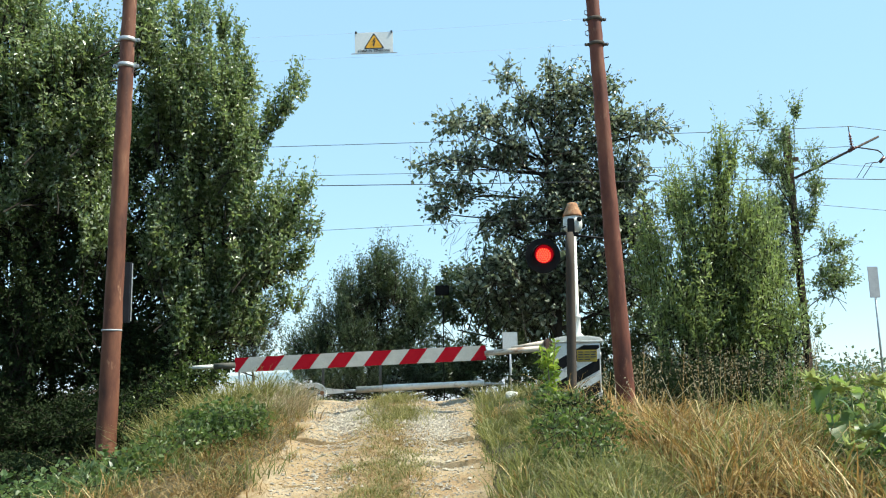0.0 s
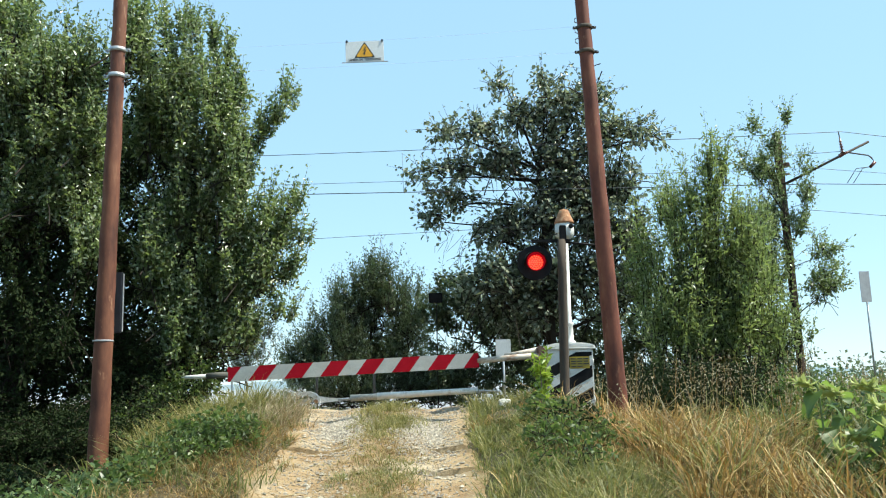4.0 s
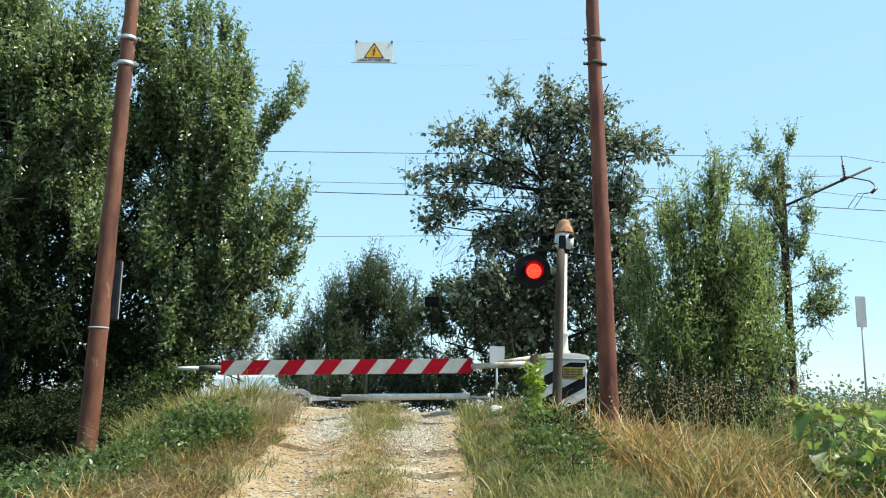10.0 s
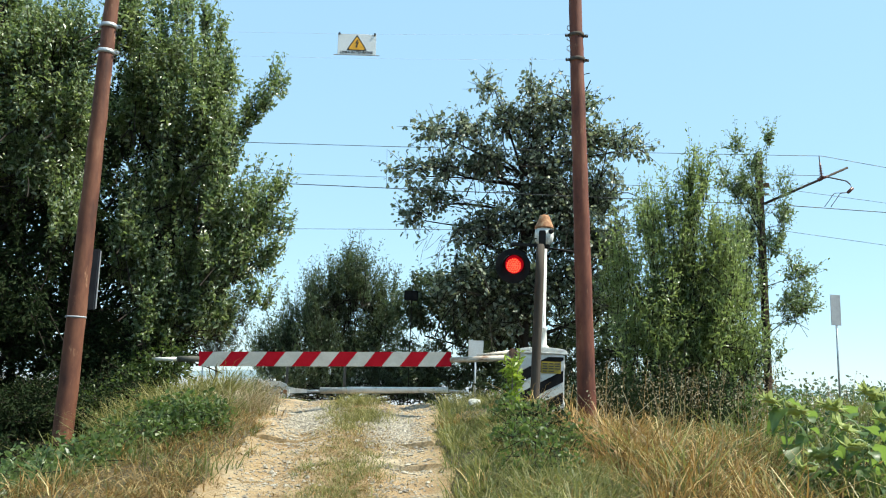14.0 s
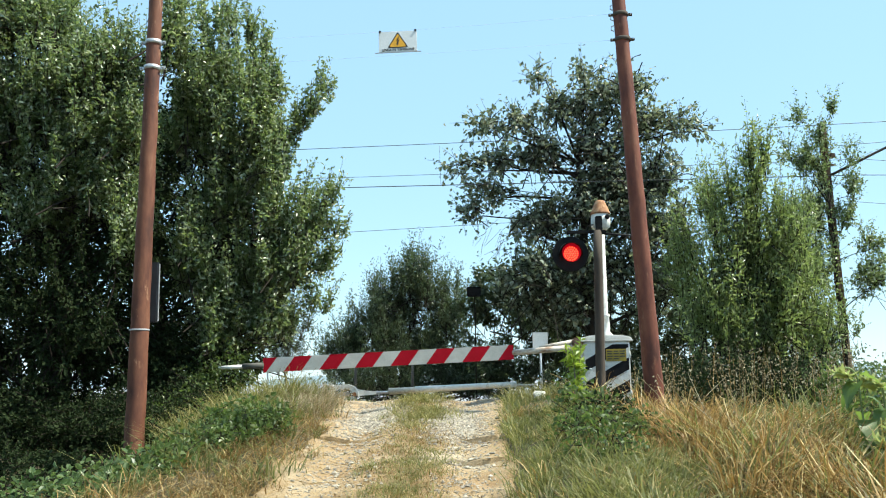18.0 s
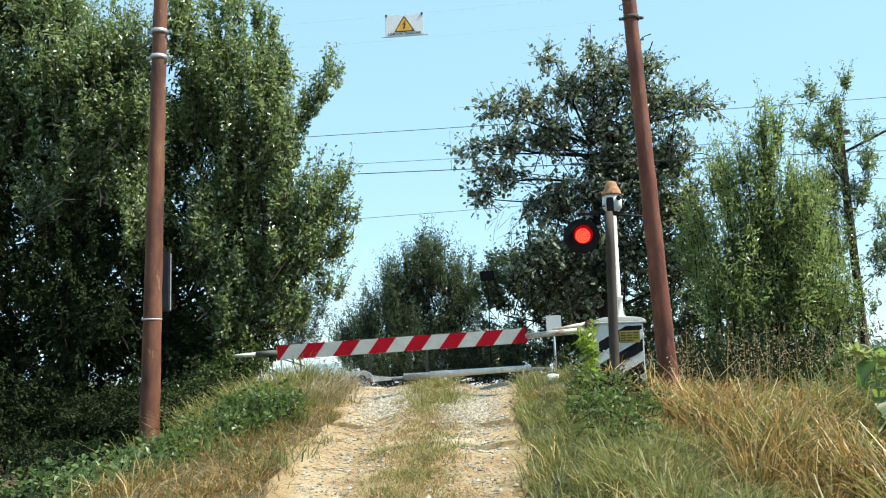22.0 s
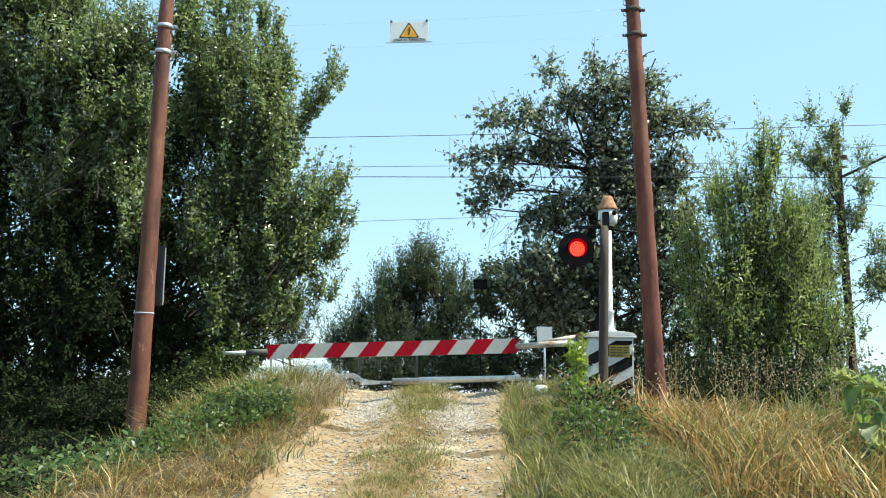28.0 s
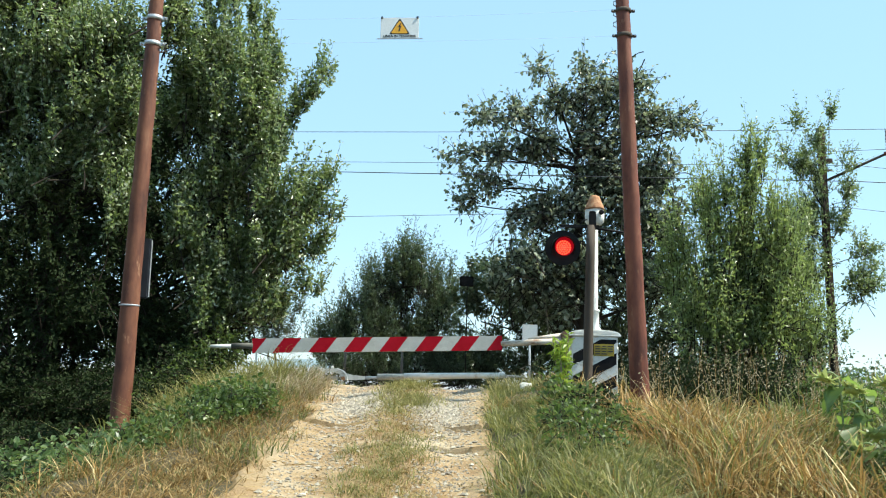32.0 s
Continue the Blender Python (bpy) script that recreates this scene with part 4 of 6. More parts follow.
rod(bm, (1.2, 0, 0.825), (1.7, 0, 0.845), 0.04, 0.045, 12)
part("boom_root", bm, M_GALV, far_barrier)
bm = bmesh.new()
rod(bm, (1.62, 0, 0.86), (5.30, 0, 1.0), 0.098, 0.075, 16, 4)
part("boom", bm, M_CONC, far_barrier, "pale grey boom tube")
bm = bmesh.new()
rod(bm, (2.41, 0, 0.895), (5.40, 0, 1.007), 0.104, 0.082, 16, 4)
part("boom_sleeve", bm, M_WHITE, far_barrier, "white boom sleeve, sunlit on top")
bm = bmesh.new()
rod(bm, (5.30, 0, 0.985), (6.0, 0, 0.975), 0.045, 0.03, 12)
part("boom_tip", bm, M_GALV, far_barrier)
for x in (0.5, 2.25):
    post = thing("stake", (-4.35 + x, 27.4, 0.2), "thin dark wooden stake beyond the line", "post", "stakes")
    bm = bmesh.new()
    rod(bm, (0, 0, -0.2), (0.02, 0, 2.0), 0.05, 0.04, 8, 3)
    part("shaft", bm, M_BARK, post)

# ---- overhead line ----
mast = thing("overhead_line_mast", (8.93, 22.4, 1.1), "leaning oxide-brown steel line mast wrapped in leaves", "mast")
bm = bmesh.new()
box(bm, (0.03, 0.15, 7.1), (0, 0, 3.2), 0.004)
box(bm, (0.14, 0.02, 7.1), (0, -0.085, 3.2), 0.004)
box(bm, (0.14, 0.02, 7.1), (0, 0.085, 3.2), 0.004)
for v in bm.verts:
    v.co.x += 0.08 - 0.027 * v.co.z
part("column", bm, M_STEELMAST, mast)
for k in range(3):
    bm = bmesh.new()
    box(bm, (0.26, 0.03, 0.05), (0, -0.11, 2.2 + 1.7 * k), 0.005)
    part("clamp_plate", bm, M_STEELMAST, mast)
bm = bmesh.new()
rod(bm, (-0.04, -0.1, 5.33), (2.14, -0.3, 6.36), 0.035, 0.03, 12)
part("cantilever", bm, M_MAST, mast, "grey cantilever tube")
bm = bmesh.new()
box(bm, (0.26, 0.2, 0.1), (0, -0.05, 5.85), 0.01)
part("bracket", bm, M_STEELMAST, mast)
for a, b, nm in (((1.45, -0.3, 6.04), (1.405, -0.3, 6.48), "wire_insulator"), ((1.34, -0.3, 5.99), (1.6, -0.3, 6.11), "arm_insulator")):
    bm = bmesh.new()
    av, bv = Vector(a), Vector(b)
    rod(bm, a, b, 0.02, seg=8)
    for k in range(5):
        c = av.lerp(bv, 0.1 + 0.16 * k)
        rod(bm, c, c + (bv - av).normalized() * 0.03, 0.06 - 0.006 * k, 0.035, 12)
    part(nm, bm, M_INSUL, mast, "brown ribbed insulator")
bm = bmesh.new()
rod(bm, (1.405, -0.3, 6.46), (1.39, -0.3, 6.65), 0.012, seg=6)
part("wire_clamp", bm, M_MAST, mast)
bm = bmesh.new()
tube_path(bm, [(1.55, -0.3, 6.09), (1.8, -0.3, 6.05), (2.09, -0.3, 6.0), (2.18, -0.3, 5.93), (2.25, -0.3, 5.81), (2.17, -0.3, 5.72)], 0.018, 8)
part("registration_arm", bm, M_MAST, mast)
bm = bmesh.new()
rod(bm, (2.25, -0.3, 5.82), (2.12, -0.3, 5.69), 0.045, 0.04, 10)
part("arm_end", bm, M_INSUL, mast)
for dx in (0.0, -0.16):
    bm = bmesh.new()
    tube_path(bm, [(2.12, -0.3, 5.70), (1.92 + dx, -0.3, 5.66), (1.66 + dx, -0.3, 5.29)], 0.009, 6)
    part("steady_wire", bm, M_MAST, mast)

wire("messenger_wire", [*sag((-60, 22, 8.25), (10.39, 22.1, 7.74), 0.62, 24), *sag((10.39, 22.1, 7.74), (70, 22, 7.4), 2.1, 16)[1:]], 0.008, M_WIRE, "thin dark messenger wire over the line", group="overhead wires")
wire("feeder_wire", [*sag((-60, 22.3, 6.83), (9.7, 22.3, 6.84), 0.2, 24), *sag((9.7, 22.3, 6.84), (70, 22.3, 5.2), 1.1, 16)[1:]], 0.006, M_WIRE, "thin dark feeder wire over the line", group="overhead wires")
wire("contact_wire", [*sag((-60, 22.1, 6.57), (9.6, 22.1, 6.385), 0.02, 8), *sag((9.6, 22.1, 6.385), (70, 22.1, 6.3), 0.45, 16)[1:]], 0.011, M_WIRE, "dark contact wire over the line", group="overhead wires")
wire("return_wire", [*sag((-60, 22.4, 4.06), (9.42, 22.4, 5.78), 0.27, 24), *sag((9.42, 22.4, 5.78), (70, 22.4, 4.1), 1.17, 16)[1:]], 0.006, M_WIRE, "thin dark return wire beyond the line", group="overhead wires")
wire("stay_wire", [(8.98, 22.3, 7.19), (10.34, 22.1, 7.22)], 0.007, M_WIRE, "short stay wire from the mast to its insulator")
wire("dropper_wire", [(-0.9, 22.05, 7.42), (-0.88, 22.08, 6.4)], 0.004, M_WIRE, "thin dropper between messenger and contact wire")

# ---- plate on a post by the line ----
line_sign = thing("line_sign", pose(9.66, 20.0, 1.2, 0, -1.0, 14), "grey back of a tall plate on a thin post", "sign")
bm = bmesh.new()
box(bm, (0.27, 0.012, 0.70), (0.0, 0, 2.32), 0.004)
part("plate", bm, M_PLATEBACK, line_sign)
bm = bmesh.new()
rod(bm, (0.03, 0.03, -0.4), (0.03, 0.03, 2.5), 0.022, seg=10)
part("post", bm, M_GALV, line_sign)

# Dark box of unknown kind; its thin post is added to hold it.
far_box = thing("far_dark_box", (-0.16, 27.8, 0.45), "dark box on an added post beyond the line", "signal")
bm = bmesh.new()
box(bm, (0.43, 0.26, 0.3), (0, 0, 3.79), 0.02)
part("case", bm, M_BLACK, far_box)
bm = bmesh.new()
rod(bm, (0.02, 0.05, -0.2), (0.02, 0.05, 3.7), 0.016, seg=8)
part("post", bm, M_BARKDARK, far_box)


SUNFLOWERS = [(3.49, 8.2, 1.56, 3.0), (3.85, 7.8, 1.52, 3.3), (3.8, 7.4, 1.36, 2.9), (3.66, 7.0, 1.22, 3.2), (4.45, 8.2, 1.66, 2.8), (4.25, 7.7, 1.42, 3.6), (4.75, 8.7, 1.62, 3.1), (4.2, 7.2, 1.22, 2.7), (3.95, 8.8, 1.46, 3.4), (4.6, 7.8, 1.5, 2.6), (3.6, 7.6, 1.12, 3.7), (4.9, 8.2, 1.5, 3.3), (3.42, 7.3, 1.0, 2.5)]

# ---- trees ----
tree("plum_tree", (-5.2, 15.9, 0.6), [(x, 15.6, z, rx, 1.1, rz) for x, z, rx, rz in (
        (-5.03, 3.51, 0.43, 0.68), (-4.64, 2.83, 0.43, 0.48), (-4.81, 6.7, 0.22, 0.79), (-4.46, 6.88, 0.16, 0.84), (-4.03, 6.67, 0.14, 0.79), (-3.71, 6.2, 0.12, 0.59), (-4.36, 5.54, 0.59, 0.59), (-3.72, 5.09, 0.5, 0.5), (-4.38, 4.4, 0.64, 0.55),
        (-3.5, 4.11, 0.5, 0.45), (-2.95, 4.13, 0.28, 0.3), (-3.2, 3.31, 0.48, 0.42), (-3.89, 3.14, 0.59, 0.55), (-3.81, 5.72, 0.32, 0.5), (-5.17, 6.05, 0.28, 1.09), (-3.73, 2.3, 0.5, 0.35),
        (-4.5, 2.09, 0.5, 0.35))],
    "tall leafy wild plum tree beside the track", M_LEAF_PLUM, (0.092, 0.048), 52000, 0.95, 26, 1.7, 0.45, 0.1, 0.45, 0.05, 0.13, each=7, wild=0.24, fill=0.3)
tree("plum_tree", (-7.4, 15.2, 0.6), [(x, 14.6, z, rx, 1.2, rz) for x, z, rx, rz in (
        (-8.38, 7.69, 0.65, 0.56), (-8.05, 8.22, 0.46, 0.37), (-7.39, 7.61, 0.65, 0.6), (-6.83, 6.4, 0.65, 0.65), (-7.41, 5.98, 0.65, 0.7), (-6.27, 6.62, 0.46, 0.56), (-5.91, 5.58, 0.46, 0.65), (-6.91, 4.91, 0.7, 0.6), (-6.11, 4.49, 0.65, 0.56),
        (-7.3, 4.12, 0.56, 0.42), (-5.81, 3.78, 0.3, 0.42), (-8.45, 5.85, 0.84, 1.67), (-5.86, 6.89, 0.13, 0.28), (-5.11, 7.27, 0.2, 0.65), (-6.4, 5.51, 0.56, 0.51))],
    "dense green plum tree in a thicket", M_LEAF_PLUM, (0.09, 0.047), 80000, 0.95, 26, 1.5, 0.5, 0.05, 0.5, 0.05, 0.15, each=7, wild=0.28, fill=0.35)
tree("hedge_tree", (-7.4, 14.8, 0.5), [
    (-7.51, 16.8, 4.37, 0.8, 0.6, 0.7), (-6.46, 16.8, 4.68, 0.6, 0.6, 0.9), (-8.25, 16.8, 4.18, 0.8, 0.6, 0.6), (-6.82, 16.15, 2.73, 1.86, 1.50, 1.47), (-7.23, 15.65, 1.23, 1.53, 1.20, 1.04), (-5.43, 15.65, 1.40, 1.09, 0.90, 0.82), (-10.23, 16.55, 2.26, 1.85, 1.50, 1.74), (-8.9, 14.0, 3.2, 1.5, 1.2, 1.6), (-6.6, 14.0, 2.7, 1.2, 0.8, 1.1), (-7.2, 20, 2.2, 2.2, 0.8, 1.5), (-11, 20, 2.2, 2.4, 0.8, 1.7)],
    "dark shaded thicket under the plum trees", M_LEAF_SHADE, (0.09, 0.05), 62000, 0.7, 24, 0.5, 0.9, -0.2, 0.5, 0.1, 0.1)
tree("plum_tree", (-4.9, 15.9, 0.8), [(x, 15.6, z, rx, 0.25, rz) for x, z, rx, rz in (
        (-4.98, 8.01, 0.06, 0.4), (-4.7, 8.02, 0.06, 0.4), (-4.45, 8.14, 0.06, 0.45), (-4.06, 7.93, 0.06, 0.45), (-3.8, 7.5, 0.06, 0.4), (-3.55, 6.85, 0.08, 0.5), (-3.33, 5.73, 0.18, 0.12),
        (-3.08, 6.06, 0.2, 0.18), (-2.86, 6.38, 0.13, 0.22), (-2.65, 6.71, 0.06, 0.14), (-2.58, 4.71, 0.12, 0.2), (-2.44, 4.09, 0.2, 0.16), (-2.77, 2.78, 0.2, 0.14), (-3.34, 2.41, 0.26, 0.26),
        (-4.29, 2.58, 0.36, 0.36), (-2.66, 3.48, 0.22, 0.28))],
    "slim plum tree with upright leafy plumes", M_LEAF_PLUM, (0.09, 0.046), 7000, 0.62, 16, 1.5, 0.4, 0.1, 0.4, 0.05, 0.06, wild=0.28, each=6, fill=0.3)
# Unseen tree left of view, added to keep skylight off the hollow.
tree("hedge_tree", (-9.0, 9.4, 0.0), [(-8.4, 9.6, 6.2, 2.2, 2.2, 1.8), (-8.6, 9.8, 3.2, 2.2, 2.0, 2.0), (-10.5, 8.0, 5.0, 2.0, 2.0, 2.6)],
    "unseen thicket tree left of view, added for its shade", M_LEAF_SHADE, (0.14, 0.075), 15000, 0.8, 20, 0.6, 0.8, 0, 0.4, 0.1, 0.16)
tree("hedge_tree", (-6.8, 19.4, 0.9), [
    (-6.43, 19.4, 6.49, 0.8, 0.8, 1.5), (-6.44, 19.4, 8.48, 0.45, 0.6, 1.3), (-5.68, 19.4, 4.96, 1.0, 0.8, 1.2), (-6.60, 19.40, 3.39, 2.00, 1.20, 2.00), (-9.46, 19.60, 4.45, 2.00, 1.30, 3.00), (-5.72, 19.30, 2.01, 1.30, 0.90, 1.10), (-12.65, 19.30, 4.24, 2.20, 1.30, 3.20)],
    "dark thicket tree behind the plum trees", M_LEAF_SHADE, (0.13, 0.07), 34000, 0.7, 20, 0.4, 0.9, 0, 0.3, 0.1, 0.13)
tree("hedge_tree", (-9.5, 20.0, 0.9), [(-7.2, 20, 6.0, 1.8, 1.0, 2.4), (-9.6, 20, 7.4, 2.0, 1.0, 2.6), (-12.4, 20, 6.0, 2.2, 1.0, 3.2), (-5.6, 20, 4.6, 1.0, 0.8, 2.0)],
    "tall dark tree behind the thicket", M_LEAF_SHADE, (0.14, 0.075), 26000, 0.8, 20, 0.6, 0.8, 0, 0.4, 0.1, 0.16)
tree("grey_shrub", (-5.4, 24.6, 0.7), [(-5.2, 24.5, 3.0, 0.66, 0.7, 0.75), (-5.5, 24.5, 2.3, 0.85, 0.8, 0.7)],
    "thin grey-green shrub beyond the line", M_LEAF_OLIVE, (0.07, 0.03), 5200, 0.75, 20, 1.0, 0.8, 0.1, 0.1, 0.0, 0.06, M_BARK, "shrub")
tree("ash_tree", (-2.5, 32.0, 0.3), [
    (-2.44, 32, 4.5, 1.5, 1.6, 1.55), (-3.66, 32, 3.6, 1.0, 1.3, 1.3), (-1.12, 32, 3.6, 0.95, 1.3, 1.35), (-2.65, 32, 2.4, 2.4, 1.8, 1.2),
    (-4.67, 32, 2.6, 0.7, 1.0, 0.85), (-5.28, 32, 1.9, 0.8, 1.0, 0.75), (0.2, 31.5, 1.5, 1.2, 1.0, 0.7), (-3.4, 31, 1.3, 2.6, 1.2, 0.7), (-0.6, 30.5, 1.3, 2.6, 1.2, 0.7)],
    "rounded dark green tree with upright shoots", M_LEAF_OLIVE, (0.13, 0.042), 60000, 1.15, 17, 1.25, 0.7, 0.15, -0.2, 0.0, 0.16, wild=0.25, each=8, fill=0.3)
tree("mulberry_tree", (3.4, 27.0, 0.3), [(x, 27.0, z, rx, 1.2, rz) for x, z, rx, rz in (
        (3.97, 7.27, 1.2, 1.03), (4.85, 6.32, 1.03, 1.03), (3.78, 9.91, 0.94, 0.77), (2.63, 9.69, 0.77, 0.51), (2.07, 10.88, 0.34, 0.21), (4.77, 10.4, 0.69, 0.48), (5.3, 9.31, 1.03, 0.77), (6.45, 9.07, 0.69, 0.31), (1.21, 9.32, 0.86, 0.34),
        (0.14, 9.34, 0.65, 0.24), (2.02, 8.39, 0.94, 0.69), (0.79, 8.17, 0.94, 0.34), (-0.53, 7.99, 0.6, 0.17), (0.46, 7.21, 1.03, 0.31), (-0.4, 6.61, 0.43, 0.21), (3.79, 8.44, 1.2, 1.12),
        (5.38, 7.58, 1.2, 1.03), (3.1, 6.62, 1.37, 1.03), (1.88, 6.23, 0.94, 0.77), (3.81, 4.88, 1.54, 1.2), (1.74, 4.48, 1.54, 1.2), (5.89, 5.82, 1.03, 1.2), (5.54, 4.24, 1.03, 1.03),
        (3.51, 10.83, 0.43, 0.24), (2.78, 3.99, 1.54, 1.2))],
    "broad spreading mulberry tree with sparse round leaves", M_LEAF_MULB, (0.16, 0.13), 18500, 0.7, 4, 0.4, 0.8, -0.2, 0.6, 0.12, 0.17, each=7, wild=0.7, fill=0.2, trunk_top=0.8, loose=0.6, twig=0.011)
tree("hedge_tree", (3.0, 30.0, 0.3), [
    (-0.18, 30, 3.59, 0.65, 0.8, 0.95), (0.41, 30, 4.37, 0.57, 0.8, 0.76), (1.00, 30, 3.82, 1.0, 1.0, 1.3), (2.51, 30, 4.43, 1.2, 1.0, 1.7), (0.2, 30, 1.5, 1.2, 1.0, 0.9), (1.9, 30, 2.5, 1.4, 1.0, 1.8), (3.6, 30, 3.0, 1.8, 1.0, 2.4), (5.8, 30, 3.0, 1.8, 1.0, 2.4), (8.0, 30, 2.4, 1.8, 1.0, 1.9), (10.4, 30, 1.8, 1.8, 1.0, 1.3)],
    "dark hedge thicket under the mulberry tree", M_LEAF_OLIVE, (0.13, 0.075), 42000, 0.8, 20, 0.6, 0.8, 0, 0.2, 0.1, 0.12)
tree("willow_shrub", (5.2, 17.2, 1.1), [
    (5.42, 17, 4.75, 0.36, 0.5, 0.65), (5.28, 17, 5.55, 0.12, 0.2, 0.35), (5.62, 17, 5.4, 0.12, 0.2, 0.35), (4.9, 17, 4.9, 0.28, 0.4, 0.35), (4.85, 17, 3.9, 0.62, 0.9, 1.0), (5.85, 17, 3.7, 0.62, 0.9, 1.15), (4.42, 17, 2.75, 0.85, 1.0, 1.0),
    (5.82, 17, 2.55, 0.9, 1.0, 0.95), (4.7, 18, 4.8, 0.4, 0.6, 0.6), (4.76, 16.6, 1.86, 1.1, 0.8, 0.55), (4.15, 18, 3.45, 0.5, 0.6, 1.1), (6.5, 17.5, 2.1, 0.55, 0.6, 0.7), (5.35, 17.2, 3.3, 0.8, 0.8, 1.3), (5.3, 17.0, 2.0, 1.0, 0.8, 0.8), (6.45, 18, 3.4, 0.5, 0.6, 0.9)],
    "upright willow-leaved shrub in light green leaf", M_LEAF_LIME, (0.1, 0.034), 37000, 0.95, 19, 1.9, 0.4, 0.1, 0.1, 0.0, 0.1, M_BARKDARK, "shrub", 5, wild=0.3, each=8, fill=0.3)
tree("poplar_sapling", (8.7, 21.6, 1.1), [
    (8.32, 22, 6.7, 0.34, 0.4, 0.55), (8.58, 22, 7.2, 0.28, 0.3, 0.35), (8.17, 22, 7.8, 0.07, 0.12, 0.2), (8.95, 22, 7.9, 0.08, 0.12, 0.25), (7.55, 21.5, 6.9, 0.12, 0.2, 0.4), (8.6, 22, 6.3, 0.22, 0.4, 0.5),
    (9.22, 22, 6.7, 0.13, 0.3, 0.3), (9.3, 22, 6.0, 0.24, 0.3, 0.35), (9.12, 22, 5.3, 0.25, 0.4, 0.4), (8.4, 22, 5.4, 0.5, 0.6, 0.7), (8.3, 22, 4.1, 0.65, 0.7, 0.9), (7.65, 21.5, 5.2, 0.45, 0.6, 0.7),
    (9.65, 22, 4.6, 0.32, 0.4, 0.3), (9.6, 22, 3.8, 0.48, 0.7, 0.6), (7.6, 21.3, 3.9, 0.6, 0.6, 0.9), (8.0, 21.3, 2.4, 0.9, 0.6, 0.8)],
    "slender leafy sapling climbing round the line mast", M_LEAF_PLUM, (0.09, 0.046), 17000, 0.55, 10, 0.8, 0.6, 0.1, 0.3, 0.05, 0.06, each=8, wild=0.5, fill=0.3)


def far_hedge():
    n = 800
    x = rng.uniform(12, 110, n)
    y = rng.uniform(62, 90, n)
    p = np.stack([x, y, 0.3 + rng.uniform(0, 1, n) ** 1.5 * 2.0], 1)
    k = 26
    root = (p[:, None, :] + rng.normal(size=(n, k, 3)) * np.array([0.9, 0.7, 0.45])).reshape(-1, 3)
    way = unit(rng.normal(size=root.shape) + np.array([0, 0, 0.4]))
    ln = rng.uniform(0.22, 0.5, len(root))
    v, f = leaf_arrays(root, way, ln, ln * 0.6)
    return tagged(bulk("far_hedge", v, f, M_LEAF_OLIVE), "low distant hedge along the fields", "hedge", kind="stuff")


far_hedge()


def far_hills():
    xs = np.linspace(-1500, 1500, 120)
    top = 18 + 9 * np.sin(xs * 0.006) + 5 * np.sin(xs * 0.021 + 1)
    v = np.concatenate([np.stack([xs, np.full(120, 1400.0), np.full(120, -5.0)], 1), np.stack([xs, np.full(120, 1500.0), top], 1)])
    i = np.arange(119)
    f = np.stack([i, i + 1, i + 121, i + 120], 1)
    return tagged(bulk("backdrop", v, f, M_HAZE, None, True), "distant hills with blue haze in their colour", "hills", kind="structure")


far_hills()


# ---- grass and weeds ----
def blades(name, x, y, tall, lean, width, mat, label, category="grass", ang=None):
    """Grass blades as bent strips of three pieces rooted on the ground."""
    n = len(x)
    z = surface_z(x, y) - 0.02
    root = np.stack([x, y, z], 1)
    ang = rng.uniform(0, 2 * np.pi, n) if ang is None else ang
    out = np.stack([np.cos(ang), np.sin(ang), np.zeros(n)], 1)
    side = np.stack([-np.sin(ang + rng.normal(0, 0.8, n)), np.cos(ang), np.zeros(n)], 1)
    up = np.array([0, 0, 1.0])
    w = width[:, None] * unit(side)
    h, l = tall[:, None], (lean * tall)[:, None]
    p1 = root + up * h * 0.5 + out * l * 0.22
    p2 = root + up * h * 0.86 + out * l * 0.62
    dip = np.clip(lean, 0, 3)[:, None] * h * 0.16
    p2 = p2 - up * dip * 0.35
    p3 = root + up * h * 0.98 + out * l * 1.1 - up * dip
    v = np.stack([root - w, root + w, p1 - w * 0.8, p1 + w * 0.8, p2 - w * 0.5, p2 + w * 0.5, p3], 1).reshape(-1, 3)
    o = (np.arange(n) * 7)[:, None]
    f = np.concatenate([o + np.array([[0, 1, 3]]), o + np.array([[0, 3, 2]]), o + np.array([[2, 3, 5]]), o + np.array([[2, 5, 4]]), o + np.array([[4, 5, 6]])])
    return tagged(bulk(name, v, f, mat), label, category, kind="stuff")


def patch(n, x0, x1, y0, y1, mask):
    """Random places in a rectangle, thinned by a mask of 0 to 1, gathered in tufts."""
    m = max(1, n // 9)
    cx, cy = rng.uniform(x0, x1, m), rng.uniform(y0, y1, m)
    keep = rng.random(m) < mask(cx, cy)
    cx, cy = cx[keep], cy[keep]
    x = np.repeat(cx, 9) + rng.normal(0, 0.06, len(cx) * 9)
    y = np.repeat(cy, 9) + rng.normal(0, 0.06, len(cy) * 9)
    return x, y


